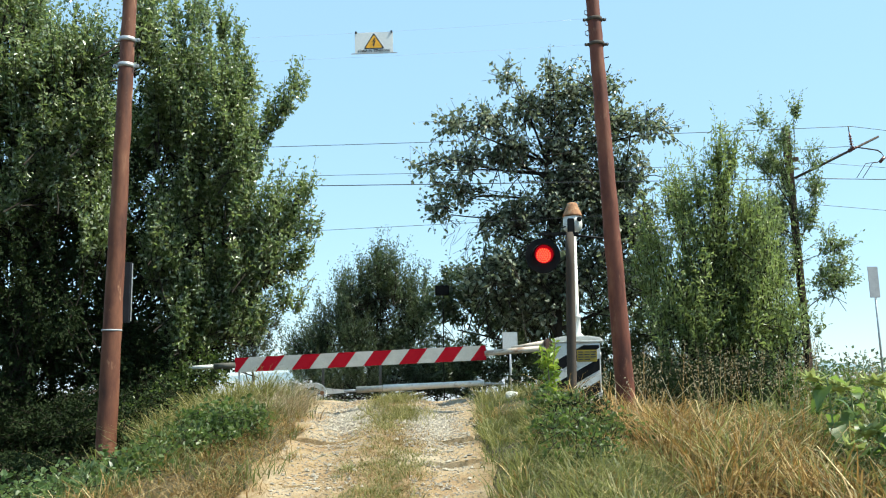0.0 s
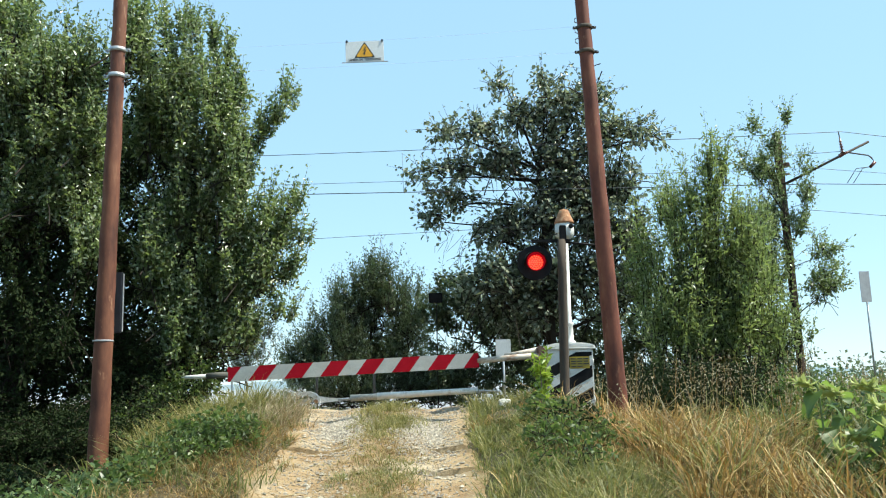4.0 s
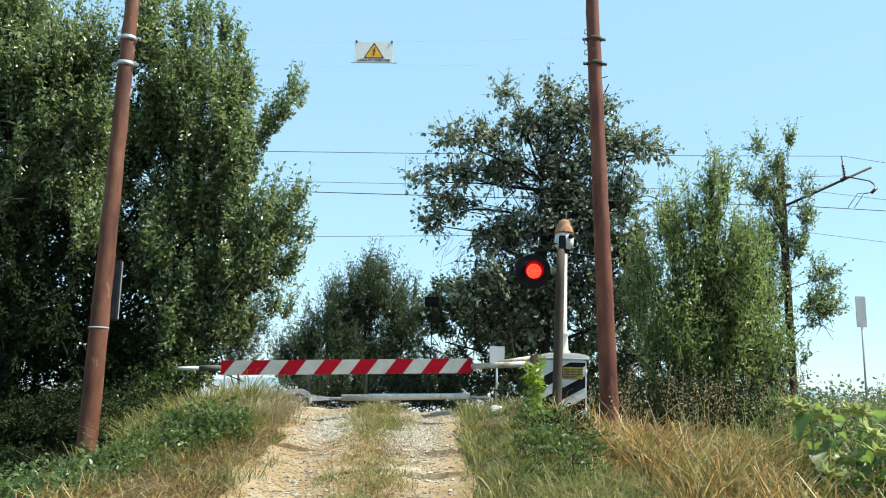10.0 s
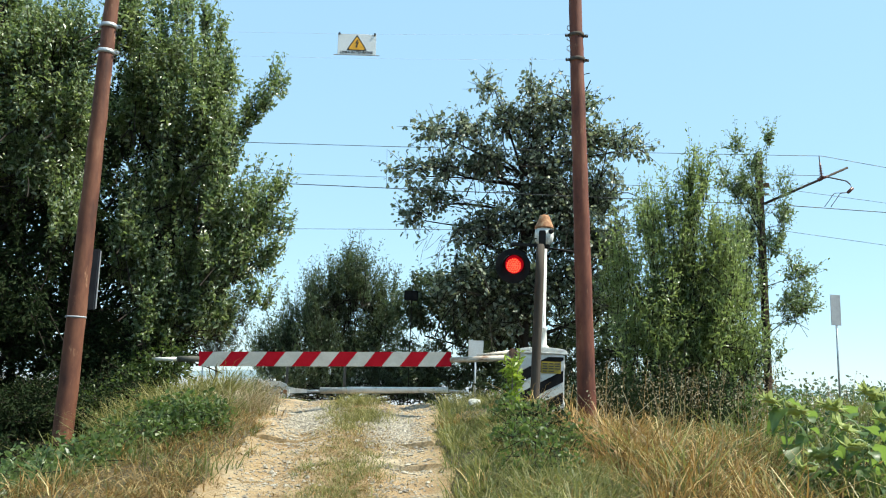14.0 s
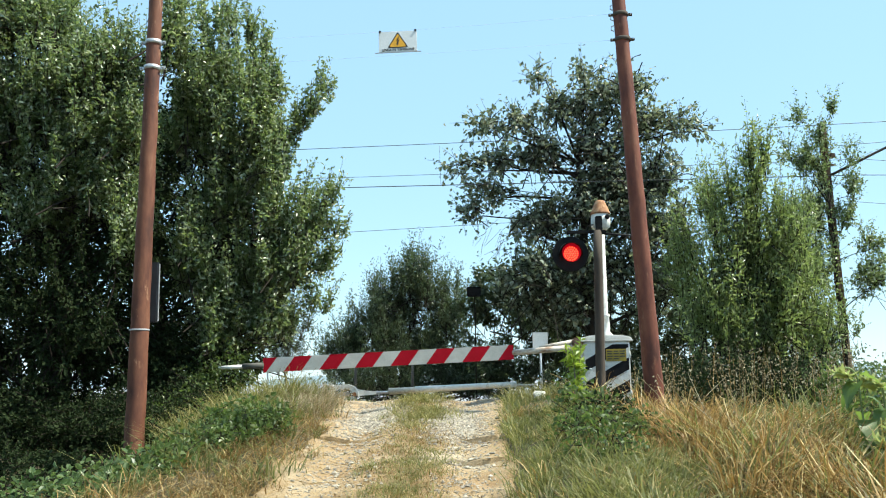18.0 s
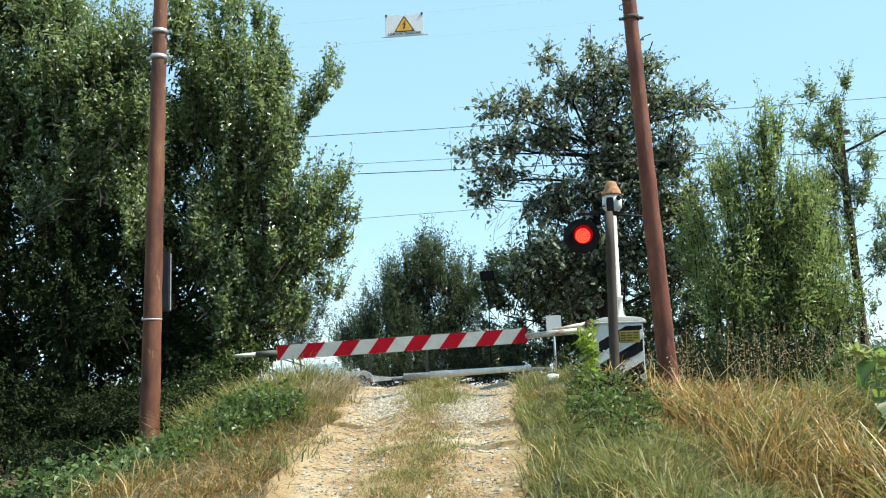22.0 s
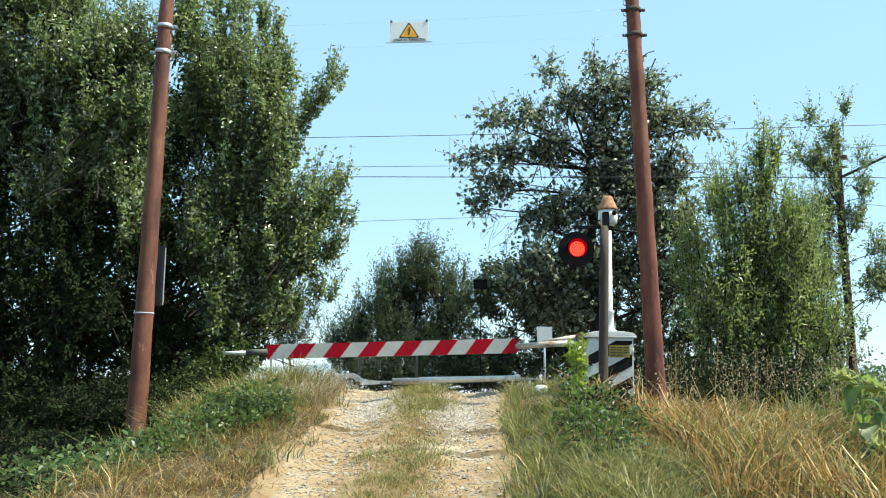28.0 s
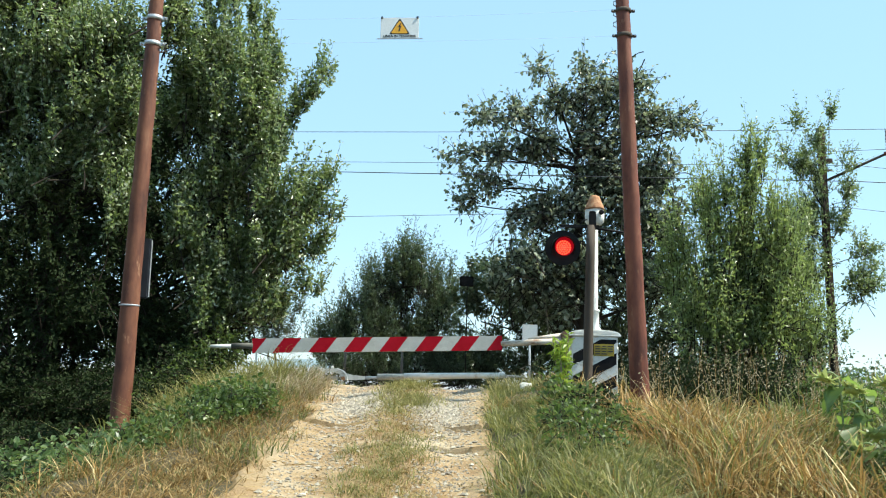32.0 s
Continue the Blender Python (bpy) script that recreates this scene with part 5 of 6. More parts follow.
def tussocks(name, m, per, x0, x1, y0, y1, mask, r, tall, lean, width, mat, label):
    """Grass tufts: every tuft has its own size and throws its blades outward from its heart."""
    cx, cy = rng.uniform(x0, x1, m), rng.uniform(y0, y1, m)
    keep = rng.random(m) < mask(cx, cy)
    cx, cy = cx[keep], cy[keep]
    size = np.repeat(rng.uniform(0.35, 1.15, len(cx)), per)
    n = len(cx) * per
    ang, rad = rng.uniform(0, 2 * np.pi, n), np.sqrt(rng.random(n)) * r * size
    x, y = np.repeat(cx, per) + np.cos(ang) * rad, np.repeat(cy, per) + np.sin(ang) * rad
    ang = ang + rng.normal(0, 0.5, n)
    h = rng.uniform(tall[0], tall[1], n) * size
    return blades(name, x, y, low_by_cabinet(x, y, h), rng.uniform(lean[0], lean[1], n) * (0.5 + rad / r), rng.uniform(width[0], width[1], n), mat, label, ang=ang)


def off_track(x, y, l=None, r=0.36):
    lo = -1.55 - 0.6 * widen(y) - 0.13 * np.clip(y - 8, -3, 7) if l is None else l
    rag = 0.2 * np.sin(2.9 * y + 1) * np.sin(7.1 * y) - 0.06 + rng.normal(0, 0.15, np.shape(x))
    return ((x < lo + rag) | (x > r + rag)).astype(float)


def crown_x(y):
    """Distance of the track's crown to the left of x = 0."""
    return 0.55 + 0.05 * np.clip(y - 8, -3, 7)


def clump(x, y, s, seed):
    return 0.5 + 0.5 * np.sin(s * x + seed) * np.sin(s * 1.3 * y + 2 * seed) + 0.25 * np.sin(2.7 * s * x - y * s + seed)


def low_by_cabinet(x, y, h):
    """Growth cut lower to fit the camera's view of the barrier's cabinet, the boundary stone and the crossing."""
    cut = np.clip(((x - 1.95) / 0.7) ** 2 + ((y - 13.3) / 1.7) ** 2, 0, 1)
    cut = cut * (1 - 0.62 * step(9.6, 11.2, y) * step(1.8, 2.6, x))
    cut = cut * (1 - 0.95 * np.exp(-((x - 0.066 * y - 0.02) / 0.2) ** 2) * step(7.5, 9.5, y) * (1 - step(13.4, 13.8, y)))
    return h * (0.3 + 0.7 * cut) * (0.7 + 0.3 * step(1.3, 2.4, x))


def U(lo, hi, like):
    return rng.uniform(lo, hi, len(like))


# dry standing grass on the right bank
def dry_zone(a, b):
    """Where the bank's grass has withered: a belt below the right pole that thins towards the field."""
    return np.exp(-((a - 2.75) / 1.0) ** 2) * np.clip(clump(a, b, 1.7, 1.0) + 0.35, 0.15, 1)


tussocks("dry_grass", 400, 30, 1.5, 5.2, 5.6, 12.0, lambda a, b: dry_zone(a, b) * step(1.4, 2.0, a), 0.16, (0.3, 0.8), (0.3, 1.5), (0.004, 0.0095), M_GRASS_DRY, "tall straw-coloured dry grass tufts on the bank")
tussocks("straw_tufts", 90, 26, 1.8, 3.6, 8.2, 11.6, lambda a, b: np.exp(-((a - 2.6) / 0.7) ** 2), 0.14, (0.35, 0.75), (0.4, 1.6), (0.004, 0.009), M_STRAW, "orange-brown dry grass tufts below the pole")
tussocks("brown_litter", 420, 30, 1.2, 5.0, 4.8, 12.0, lambda a, b: np.clip(clump(a, b, 2.1, 0.2), 0.08, 1), 0.16, (0.06, 0.3), (0.8, 3.0), (0.003, 0.007), M_LITTER, "brown withered grass between the tufts")
# green grass of the right verge
tussocks("verge_grass", 900, 34, 0.42, 2.1, 4.8, 12.2, lambda a, b: off_track(a, b, -9.0, 0.42) * np.clip(0.2 + clump(a, b, 3.2, 1.7), 0.1, 1) * (1 - 0.85 * step(1.2, 1.7, a)) * (1 - 0.85 * np.exp(-((a - 0.9) / 0.3) ** 2 - ((b - 12.0) / 1.1) ** 4)), 0.13, (0.14, 0.44), (0.3, 1.5), (0.003, 0.007), M_GRASS_FRESH, "thick yellow-green grass tussocks on the verge")
tussocks("verge_straw", 230, 22, 0.4, 1.7, 5.0, 12.6, lambda a, b: off_track(a, b, -9.0, 0.40) * np.clip(clump(a, b, 2.3, 4.0), 0.1, 1), 0.12, (0.14, 0.40), (0.4, 1.8), (0.002, 0.005), M_STRAW, "withered grass along the edge of the track")
tussocks("crest_grass", 230, 30, 0.5, 1.8, 12.3, 15.0, lambda a, b: off_track(a, b, -9.0, 0.45) * (0.25 + 0.75 * step(0.5, 1.1, a)) * (1 - 0.93 * np.exp(-((a - 0.92) / 0.3) ** 2 - ((b - 12.8) / 0.95) ** 4)), 0.14, (0.2, 0.58), (0.3, 1.3), (0.0025, 0.005), M_GRASS_YELLOW, "yellowed grass beside the crossing")
tussocks("bank_tussocks", 600, 30, 2.2, 7.0, 5.0, 13.5, lambda a, b: np.clip(1.1 - clump(a, b, 1.7, 1.0), 0.1, 1) * (1 - 0.5 * dry_zone(a, b)), 0.13, (0.25, 0.8), (0.3, 1.4), (0.005, 0.011), M_GRASS_FRESH, "green and yellow grass tufts on the bank")
x, y = patch(40000, 0.34, 7.0, 4.6, 15.6, lambda a, b: off_track(a, b, -9.0, 0.36) * 0.9)
blades("low_grass", x, y, U(0.03, 0.13, x), U(0.4, 2.4, x), U(0.0025, 0.006, x), M_GRASS_GREEN, "short grass over the verge and the bank")
# left bank, green over dry
x, y = patch(32000, -6.6, -1.6, 5.0, 15.2, lambda a, b: off_track(a, b) * np.clip(clump(a, b, 1.3, 3.0) + 0.2, 0.2, 1) * step(-3.8, -2.8, a) * (0.4 + 0.6 * step(8.8, 10.4, b)))
blades("bank_grass", x, y, (0.06 + U(0.02, 0.26, x)) * (0.3 + 0.8 * clump(x, y, 2.9, 1)) * (1 - 0.4 * step(12.5, 14, y)), U(0.4, 2.4, x), U(0.003, 0.0075, x), M_GRASS_GREEN, "green grass on the shaded bank")
x, y = patch(32000, -4.0, -1.3, 4.8, 15.2, lambda a, b: off_track(a, b) * np.clip(1.2 - clump(a, b, 1.3, 3.0), 0.3, 1) * (0.02 + 0.76 * step(-2.7, -2.0, a)))
blades("bank_dry_grass", x, y, U(0.03, 0.19, x) * (1 + 0.7 * step(11, 13, y)), U(0.6, 3.4, x), U(0.002, 0.0055, x), M_LITTER, "flattened dry grass along the track edge")
tussocks("bank_tufts", 400, 30, -4.2, -2.1, 8.2, 13.2, lambda a, b: np.exp(-((a + 2.95) / 0.45) ** 2) * np.clip(clump(a, b, 2.2, 2.9) + 0.2, 0.15, 1) * (0.25 + 0.75 * step(8.8, 10.0, b - 0.8 * np.clip(a + 3.0, -2, 0))), 0.13, (0.35, 0.85), (0.3, 1.5), (0.004, 0.009), M_GRASS_FRESH, "long green and yellow grass tufts on the bank")
tussocks("bank_straw", 120, 26, -3.2, -1.7, 5.2, 13.0, lambda a, b: off_track(a, b) * np.clip(clump(a, b, 2.2, 0.7), 0.1, 1), 0.14, (0.12, 0.42), (0.6, 2.4), (0.0025, 0.006), M_GRASS_DRY, "dry straw tufts along the foot of the bank")
tussocks("bank_litter", 170, 30, -3.0, -1.8, 4.8, 12.0, lambda a, b: off_track(a, b) * step(-3.0, -2.4, a), 0.15, (0.06, 0.26), (0.8, 2.8), (0.0025, 0.006), M_LITTER, "brown withered grass on the bank's foot")
tussocks("boom_tufts", 230, 34, -4.1, -2.7, 11.4, 14.1, lambda a, b: step(-4.1, -3.6, a + 0.3 * (b - 11.4)), 0.14, (0.45, 1.05), (0.2, 1.1), (0.003, 0.0075), M_GRASS_YELLOW, "tall light green grass below the boom tip")
tussocks("crest_straw", 260, 34, -3.4, -2.0, 11.0, 15.0, lambda a, b: off_track(a, b) * (0.35 + 0.65 * step(11.4, 12.4, b)), 0.14, (0.2, 0.6), (0.4, 1.5), (0.0025, 0.006), M_SEED, "pale dry grass beside the crossing")
# the crown of the track
x, y = patch(25000, -1.35, 0.05, 6.5, 15.0, lambda a, b: np.exp(-((a + crown_x(b)) / 0.3) ** 2) * np.clip(clump(a, b, 1.7, 5.0) + 0.05, 0.05, 1))
blades("crown_grass", x, y, U(0.02, 0.10, x) * (1 + 1.1 * step(10.8, 12.6, y)), U(0.4, 2.2, x), U(0.002, 0.005, x), M_GRASS_YELLOW, "low grass on the crown of the track")
x, y = patch(50000, -1.5, 0.15, 6.5, 14.8, lambda a, b: np.exp(-((a + crown_x(b)) / 0.38) ** 2) * np.clip(1.15 - clump(a, b, 1.7, 5.0), 0.1, 1))
blades("crown_dry_grass", x, y, U(0.015, 0.07, x), U(0.6, 3.4, x), U(0.002, 0.005, x), M_LITTER, "trampled dry grass on the crown of the track")
tussocks("crown_tufts", 46, 34, -1.05, -0.25, 6.8, 8.75, lambda a, b: 0.9 + 0 * a, 0.11, (0.05, 0.17), (0.4, 1.6), (0.002, 0.005), M_GRASS_FRESH, "fresh green grass patch on the crown of the track")
tussocks("crest_tufts", 30, 26, -1.25, -0.45, 11.2, 14.2, lambda a, b: np.exp(-((a + crown_x(b)) / 0.25) ** 2), 0.10, (0.14, 0.36), (0.3, 1.3), (0.002, 0.0045), M_GRASS_YELLOW, "taller grass tufts on the track's crest")
# railway bank and field
x, y = patch(60000, -16, 22, 15.0, 25.5, lambda a, b: off_track(a, b, -2.3, 0.5) * np.clip(clump(a, b, 0.8, 2.0), 0.3, 1))
h = U(0.2, 0.6, x) * np.where((x > -5.5) & (x < 2.5), 0.22, np.where((x > 2.4) & (x < 7.6) & (y < 18), 0.3, 1.0))
blades("railside_grass", x, y, h, U(0.2, 1.2, x), U(0.004, 0.009, x), M_GRASS_GREEN, "rough grass along the railway bank")
x, y = patch(22000, 6, 40, 16, 60, lambda a, b: 0.8 + 0 * a)
blades("field_grass", x, y, U(0.3, 0.8, x), U(0.2, 0.9, x), U(0.008, 0.02, x), M_GRASS_GREEN, "tall green field weeds")


# tall green grass among the weeds
x, y = patch(2600, 2.6, 6.5, 6.5, 12.0, lambda a, b: np.clip(clump(a, b, 1.9, 2.5), 0.1, 1))
blades("tall_green_grass", x, y, U(0.3, 0.85, x) * (1 - 0.5 * step(3.6, 2.4, x)), U(0.3, 1.3, x), U(0.005, 0.011, x), M_GRASS_GREEN, "tall broad-bladed green grass on the bank")


def straws(name, n, x0, x1, y0, y1, long, r, lift, label):
    """Loose or leaning straws."""
    x, y = rng.uniform(x0, x1, n), rng.uniform(y0, y1, n)
    a = np.stack([x, y, surface_z(x, y) + 0.008], 1)
    ang = rng.uniform(0, 2 * np.pi, n)
    ln = rng.uniform(0.4, 1.0, n) * long
    up = rng.uniform(lift * 0.3, lift, n)
    b = a + np.stack([np.cos(ang) * np.cos(up), np.sin(ang) * np.cos(up), np.sin(up)], 1) * ln[:, None]
    if lift < 0.2:
        b[:, 2] = surface_z(b[:, 0], b[:, 1]) + rng.uniform(0.006, 0.03, n)
    v, f = stick_arrays(a, b, np.full(n, r), np.full(n, r * 0.7), 3)
    return tagged(bulk(name, v, f, M_GRASS_DRY), label, "straw", kind="stuff")


straws("straw_litter", 700, -2.7, -1.0, 6.0, 10.8, 0.15, 0.0018, 0.05, "broken dry straws on the track edge")
straws("straw_litter", 420, -1.3, 0.4, 6.0, 12.0, 0.12, 0.0016, 0.05, "broken dry straws on the track")
straws("straw_stalks", 420, 1.8, 5.0, 7.0, 11.6, 0.75, 0.004, 1.2, "long pale dry stalks leaning over the bank")
straws("dead_twigs", 36, -4.2, -1.9, 8.5, 13.0, 0.5, 0.003, 0.7, "dead bent twigs on the bank")


def leaning_straws():
    """A fan of long pale stalks leaning out of the dry tufts, each bent towards its tip."""
    n = 26
    x, y = rng.normal(2.6, 0.35, n), rng.normal(9.6, 0.7, n)
    a = np.stack([x, y, height(x, y)], 1)
    ang = rng.normal(2.2, 0.9, n)
    ln, up = rng.uniform(0.55, 1.2, n), rng.uniform(0.6, 1.25, n)
    d = np.stack([np.cos(ang) * np.cos(up), np.sin(ang) * np.cos(up) * 0.5, np.sin(up)], 1)
    m = a + d * ln[:, None] * 0.6
    e = m + (d + np.array([0, 0, -0.25])) * ln[:, None] * 0.4
    v, f = stick_arrays(np.concatenate([a, m]), np.concatenate([m, e]), np.full(2 * n, 0.004), np.full(2 * n, 0.0022), 4)
    return tagged(bulk("leaning_straws", v, f, M_SEED), "long pale bent straws leaning over the verge", "straw", kind="stuff")


leaning_straws()


def seed_stalks():
    """Tall stalks with nodding seed heads."""
    x, y = rng.uniform(2.5, 6.3, 900), rng.uniform(11.2, 14.8, 900)
    keep = rng.random(900) < 0.34 * np.clip(clump(x, y, 1.9, 0.4), 0, 1) * (1 - 0.5 * step(4.6, 6.2, x))
    x, y = x[keep], y[keep]
    n = len(x)
    a = np.stack([x, y, height(x, y)], 1)
    tall = rng.uniform(0.45, 1.15, n)
    b = a + np.stack([rng.normal(0, 0.12, n), rng.normal(0, 0.12, n), tall], 1)
    v, f = stick_arrays(a, b, np.full(n, 0.003), np.full(n, 0.0018), 3)
    t = thing("oat_stalks", (0, 0, 0), "dry wild oat stalks with pale seed heads", "grass", kind="stuff")
    bulk("stalk", v, f, M_GRASS_DRY, t)
    k = 13
    s = rng.uniform(0.6, 1.03, (n, k))
    root = (a[:, None] + (b - a)[:, None] * s[..., None] + rng.normal(size=(n, k, 3)) * 0.03).reshape(-1, 3)
    way = unit(rng.normal(size=root.shape) * 0.6 + np.array([0, 0, -0.5]))
    ln = rng.uniform(0.026, 0.05, len(root))
    v, f = leaf_arrays(root, way, ln, ln * 0.5)
    bulk("seed_head", v, f, M_SEED, t)


seed_stalks()


def bramble(name, cx, cy, rx, ry, tall, n, leaf, mat, label, category="shrub", stems=40):
    """A low tangle: arching canes with leaves in threes."""
    z0 = float(height(cx, cy))
    t = thing(name, (cx, cy, z0), label, category)
    ang, rad = rng.uniform(0, 2 * np.pi, stems), np.sqrt(rng.random(stems))
    ax, ay = np.cos(ang) * rad * rx * 0.7, np.sin(ang) * rad * ry * 0.7
    a = np.stack([ax, ay, height(cx + ax, cy + ay) - z0 - 0.03], 1)
    h = tall * rng.uniform(0.45, 1.0, stems) * (1.1 - 0.5 * rad)
    m = a + np.stack([np.cos(ang) * rx * 0.2, np.sin(ang) * ry * 0.2, h], 1) + rng.normal(size=(stems, 3)) * 0.05
    e = m + np.stack([np.cos(ang) * rx * 0.35, np.sin(ang) * ry * 0.35, -h * 0.15], 1) + rng.normal(size=(stems, 3)) * 0.08
    va, fa = stick_arrays(np.concatenate([a, m]), np.concatenate([m, e]), np.full(2 * stems, 0.004), np.full(2 * stems, 0.0025), 4)
    tagged(bulk("cane", va, fa, M_BARKDARK, t), kind="stuff")
    k = max(4, n // (2 * stems))
    s = rng.uniform(0.1, 1.05, (2 * stems, k))
    A, B = np.concatenate([a, m]), np.concatenate([m, e])
    root = (A[:, None] + (B - A)[:, None] * s[..., None] + rng.normal(size=(2 * stems, k, 3)) * 0.05).reshape(-1, 3)
    way = unit(rng.normal(size=root.shape) + np.array([0, -0.2, 0.1]))
    ln = leaf * rng.uniform(0.55, 1.25, len(root))
    v, f = leaf_pairs(root, way, ln, ln * 0.7)
    tagged(bulk("foliage", v, f, mat, t), kind="stuff")
    return t


for cx, cy, rx, ry, tall, n, leaf, mat, label, st in (
    (-2.6, 10.0, 0.4, 0.5, 0.42, 1700, 0.065, M_LEAF_BRAMBLE, "green bramble tangle on the bank", 60),
    (3.2, 13.6, 0.6, 0.5, 0.8, 1300, 0.06, M_LEAF_SHADE, "leafy weeds at the foot of the willow shrub", 46),
    (4.4, 13.9, 0.7, 0.5, 0.9, 1500, 0.06, M_LEAF_SHADE, "leafy weeds at the foot of the willow shrub", 46),
    (5.6, 13.9, 0.7, 0.5, 0.75, 1400, 0.065, M_LEAF_BRAMBLE, "leafy weeds at the foot of the willow shrub", 46),
    (-2.4, 9.7, 0.34, 0.4, 0.42, 1000, 0.055, M_LEAF_BRAMBLE, "green bramble tangle on the bank", 36),
    (-2.75, 9.3, 0.45, 0.5, 0.42, 900, 0.055, M_LEAF_BRAMBLE, "green bramble tangle on the bank", 36),
    (-3.5, 10.6, 0.2, 0.35, 0.3, 350, 0.05, M_LEAF_CREEPER, "green bramble at the foot of the pole", 26),
    (-4.55, 13.6, 0.5, 0.5, 1.0, 1700, 0.06, M_LEAF_BRAMBLE, "leafy bush below the boom tip", 66),
    (-4.35, 15.0, 0.5, 0.5, 1.7, 2600, 0.06, M_LEAF_BRAMBLE, "leafy bush below the plum tree", 66),
    (-4.9, 13.4, 0.9, 0.8, 1.3, 3200, 0.06, M_LEAF_SHADE, "dark leafy bush under the tree", 66),
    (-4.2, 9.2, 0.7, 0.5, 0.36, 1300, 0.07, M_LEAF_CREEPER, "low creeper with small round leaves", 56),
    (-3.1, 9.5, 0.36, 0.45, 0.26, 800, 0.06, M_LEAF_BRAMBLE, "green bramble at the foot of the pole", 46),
    (-4.0, 10.2, 0.5, 0.4, 0.16, 1100, 0.055, M_LEAF_SHADE, "low shade-dark leaves round the foot of the pole", 46),
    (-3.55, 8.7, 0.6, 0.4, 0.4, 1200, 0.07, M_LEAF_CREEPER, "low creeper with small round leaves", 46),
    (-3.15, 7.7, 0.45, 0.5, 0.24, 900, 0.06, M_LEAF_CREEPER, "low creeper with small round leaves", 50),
    (-3.8, 7.9, 0.6, 0.6, 0.2, 1500, 0.055, M_LEAF_SHADE, "low shade-dark leaves over the hollow ground", 60),
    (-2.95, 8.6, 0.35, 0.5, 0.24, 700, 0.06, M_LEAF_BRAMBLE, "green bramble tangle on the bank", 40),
    (-4.8, 9.0, 0.7, 0.7, 0.22, 1700, 0.055, M_LEAF_SHADE, "low shade-dark leaves over the hollow ground", 60),
    (-5.0, 10.9, 0.8, 0.7, 0.26, 2200, 0.055, M_LEAF_SHADE, "low shade-dark leaves over the hollow ground", 60),
    (-6.0, 11.9, 0.9, 0.8, 0.26, 2400, 0.055, M_LEAF_SHADE, "low shade-dark leaves over the hollow ground", 60),
    (-5.6, 13.7, 0.8, 0.6, 0.5, 1500, 0.05, M_LEAF_SHADE, "low creeper with small leaves", 50),
    (-6.6, 13.9, 0.8, 0.7, 0.7, 1700, 0.05, M_LEAF_SHADE, "dark creeper under the tree", 50),
    (-5.5, 13.6, 0.6, 0.5, 0.8, 2600, 0.055, M_LEAF_SHADE, "dark bush under the tree", 56),
    (-6.2, 13.8, 0.9, 0.6, 0.9, 3000, 0.055, M_LEAF_SHADE, "dark bush under the tree", 60),
    (-7.2, 13.6, 1.0, 0.7, 0.8, 2000, 0.055, M_LEAF_SHADE, "dark creeper under the tree", 50),
    (-7.6, 13.6, 1.3, 1.1, 1.4, 3400, 0.065, M_LEAF_SHADE, "dark shaded bramble under the tree", 66),
    (1.26, 10.5, 0.22, 0.3, 0.42, 800, 0.06, M_LEAF_BRAMBLE, "leafy green bush in front of the cabinet", 40),
    # Stands for the dark shaded gap beside the leafy bush.
    (1.45, 9.8, 0.26, 0.45, 0.3, 1300, 0.055, M_LEAF_SHADE, "shade-dark bush in front of the cabinet", 46),
    (4.9, 10.0, 1.0, 1.2, 0.8, 1500, 0.085, M_LEAF_BRAMBLE, "broad-leaved green weeds on the bank", 60),
    (6.8, 12.4, 1.1, 1.2, 0.5, 1800, 0.055, M_LEAF_LIME, "tall pale green weeds on the bank", 56),
    (3.6, 7.6, 0.5, 0.7, 0.5, 700, 0.09, M_LEAF_BRAMBLE, "broad-leaved green weeds on the bank", 36),
    (1.35, 9.8, 0.3, 0.4, 0.3, 330, 0.05, M_LEAF_BRAMBLE, "low dark weeds in the verge", 30),
    (1.5, 9.9, 0.3, 0.4, 0.3, 460, 0.05, M_LEAF_BRAMBLE, "low dark weeds in the verge", 34),
    (1.75, 9.1, 0.3, 0.4, 0.34, 420, 0.05, M_LEAF_BRAMBLE, "low dark weeds in the verge", 30),
    (1.05, 9.0, 0.26, 0.4, 0.36, 420, 0.05, M_LEAF_BRAMBLE, "low dark weeds in the verge", 34),
    (1.1, 7.9, 0.3, 0.4, 0.32, 420, 0.05, M_LEAF_BRAMBLE, "low green weeds in the verge", 30),
    (1.4, 8.6, 0.3, 0.5, 0.32, 420, 0.05, M_LEAF_BRAMBLE, "low green weeds in the verge", 30),
    (3.6, 15.2, 0.8, 0.6, 0.9, 2400, 0.06, M_LEAF_SHADE, "dark bush at the foot of the willow shrub", 56),
    (4.9, 15.2, 0.9, 0.6, 0.9, 2600, 0.06, M_LEAF_SHADE, "dark bush at the foot of the willow shrub", 56),
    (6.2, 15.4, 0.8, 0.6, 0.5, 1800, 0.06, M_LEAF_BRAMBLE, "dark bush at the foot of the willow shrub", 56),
    (2.5, 16.4, 1.0, 0.7, 1.0, 2600, 0.06, M_LEAF_SHADE, "dark bush behind the barrier cabinet", 56),
):
    bramble("bramble", cx, cy, rx, ry, tall, n, leaf, mat, label, "shrub", st)


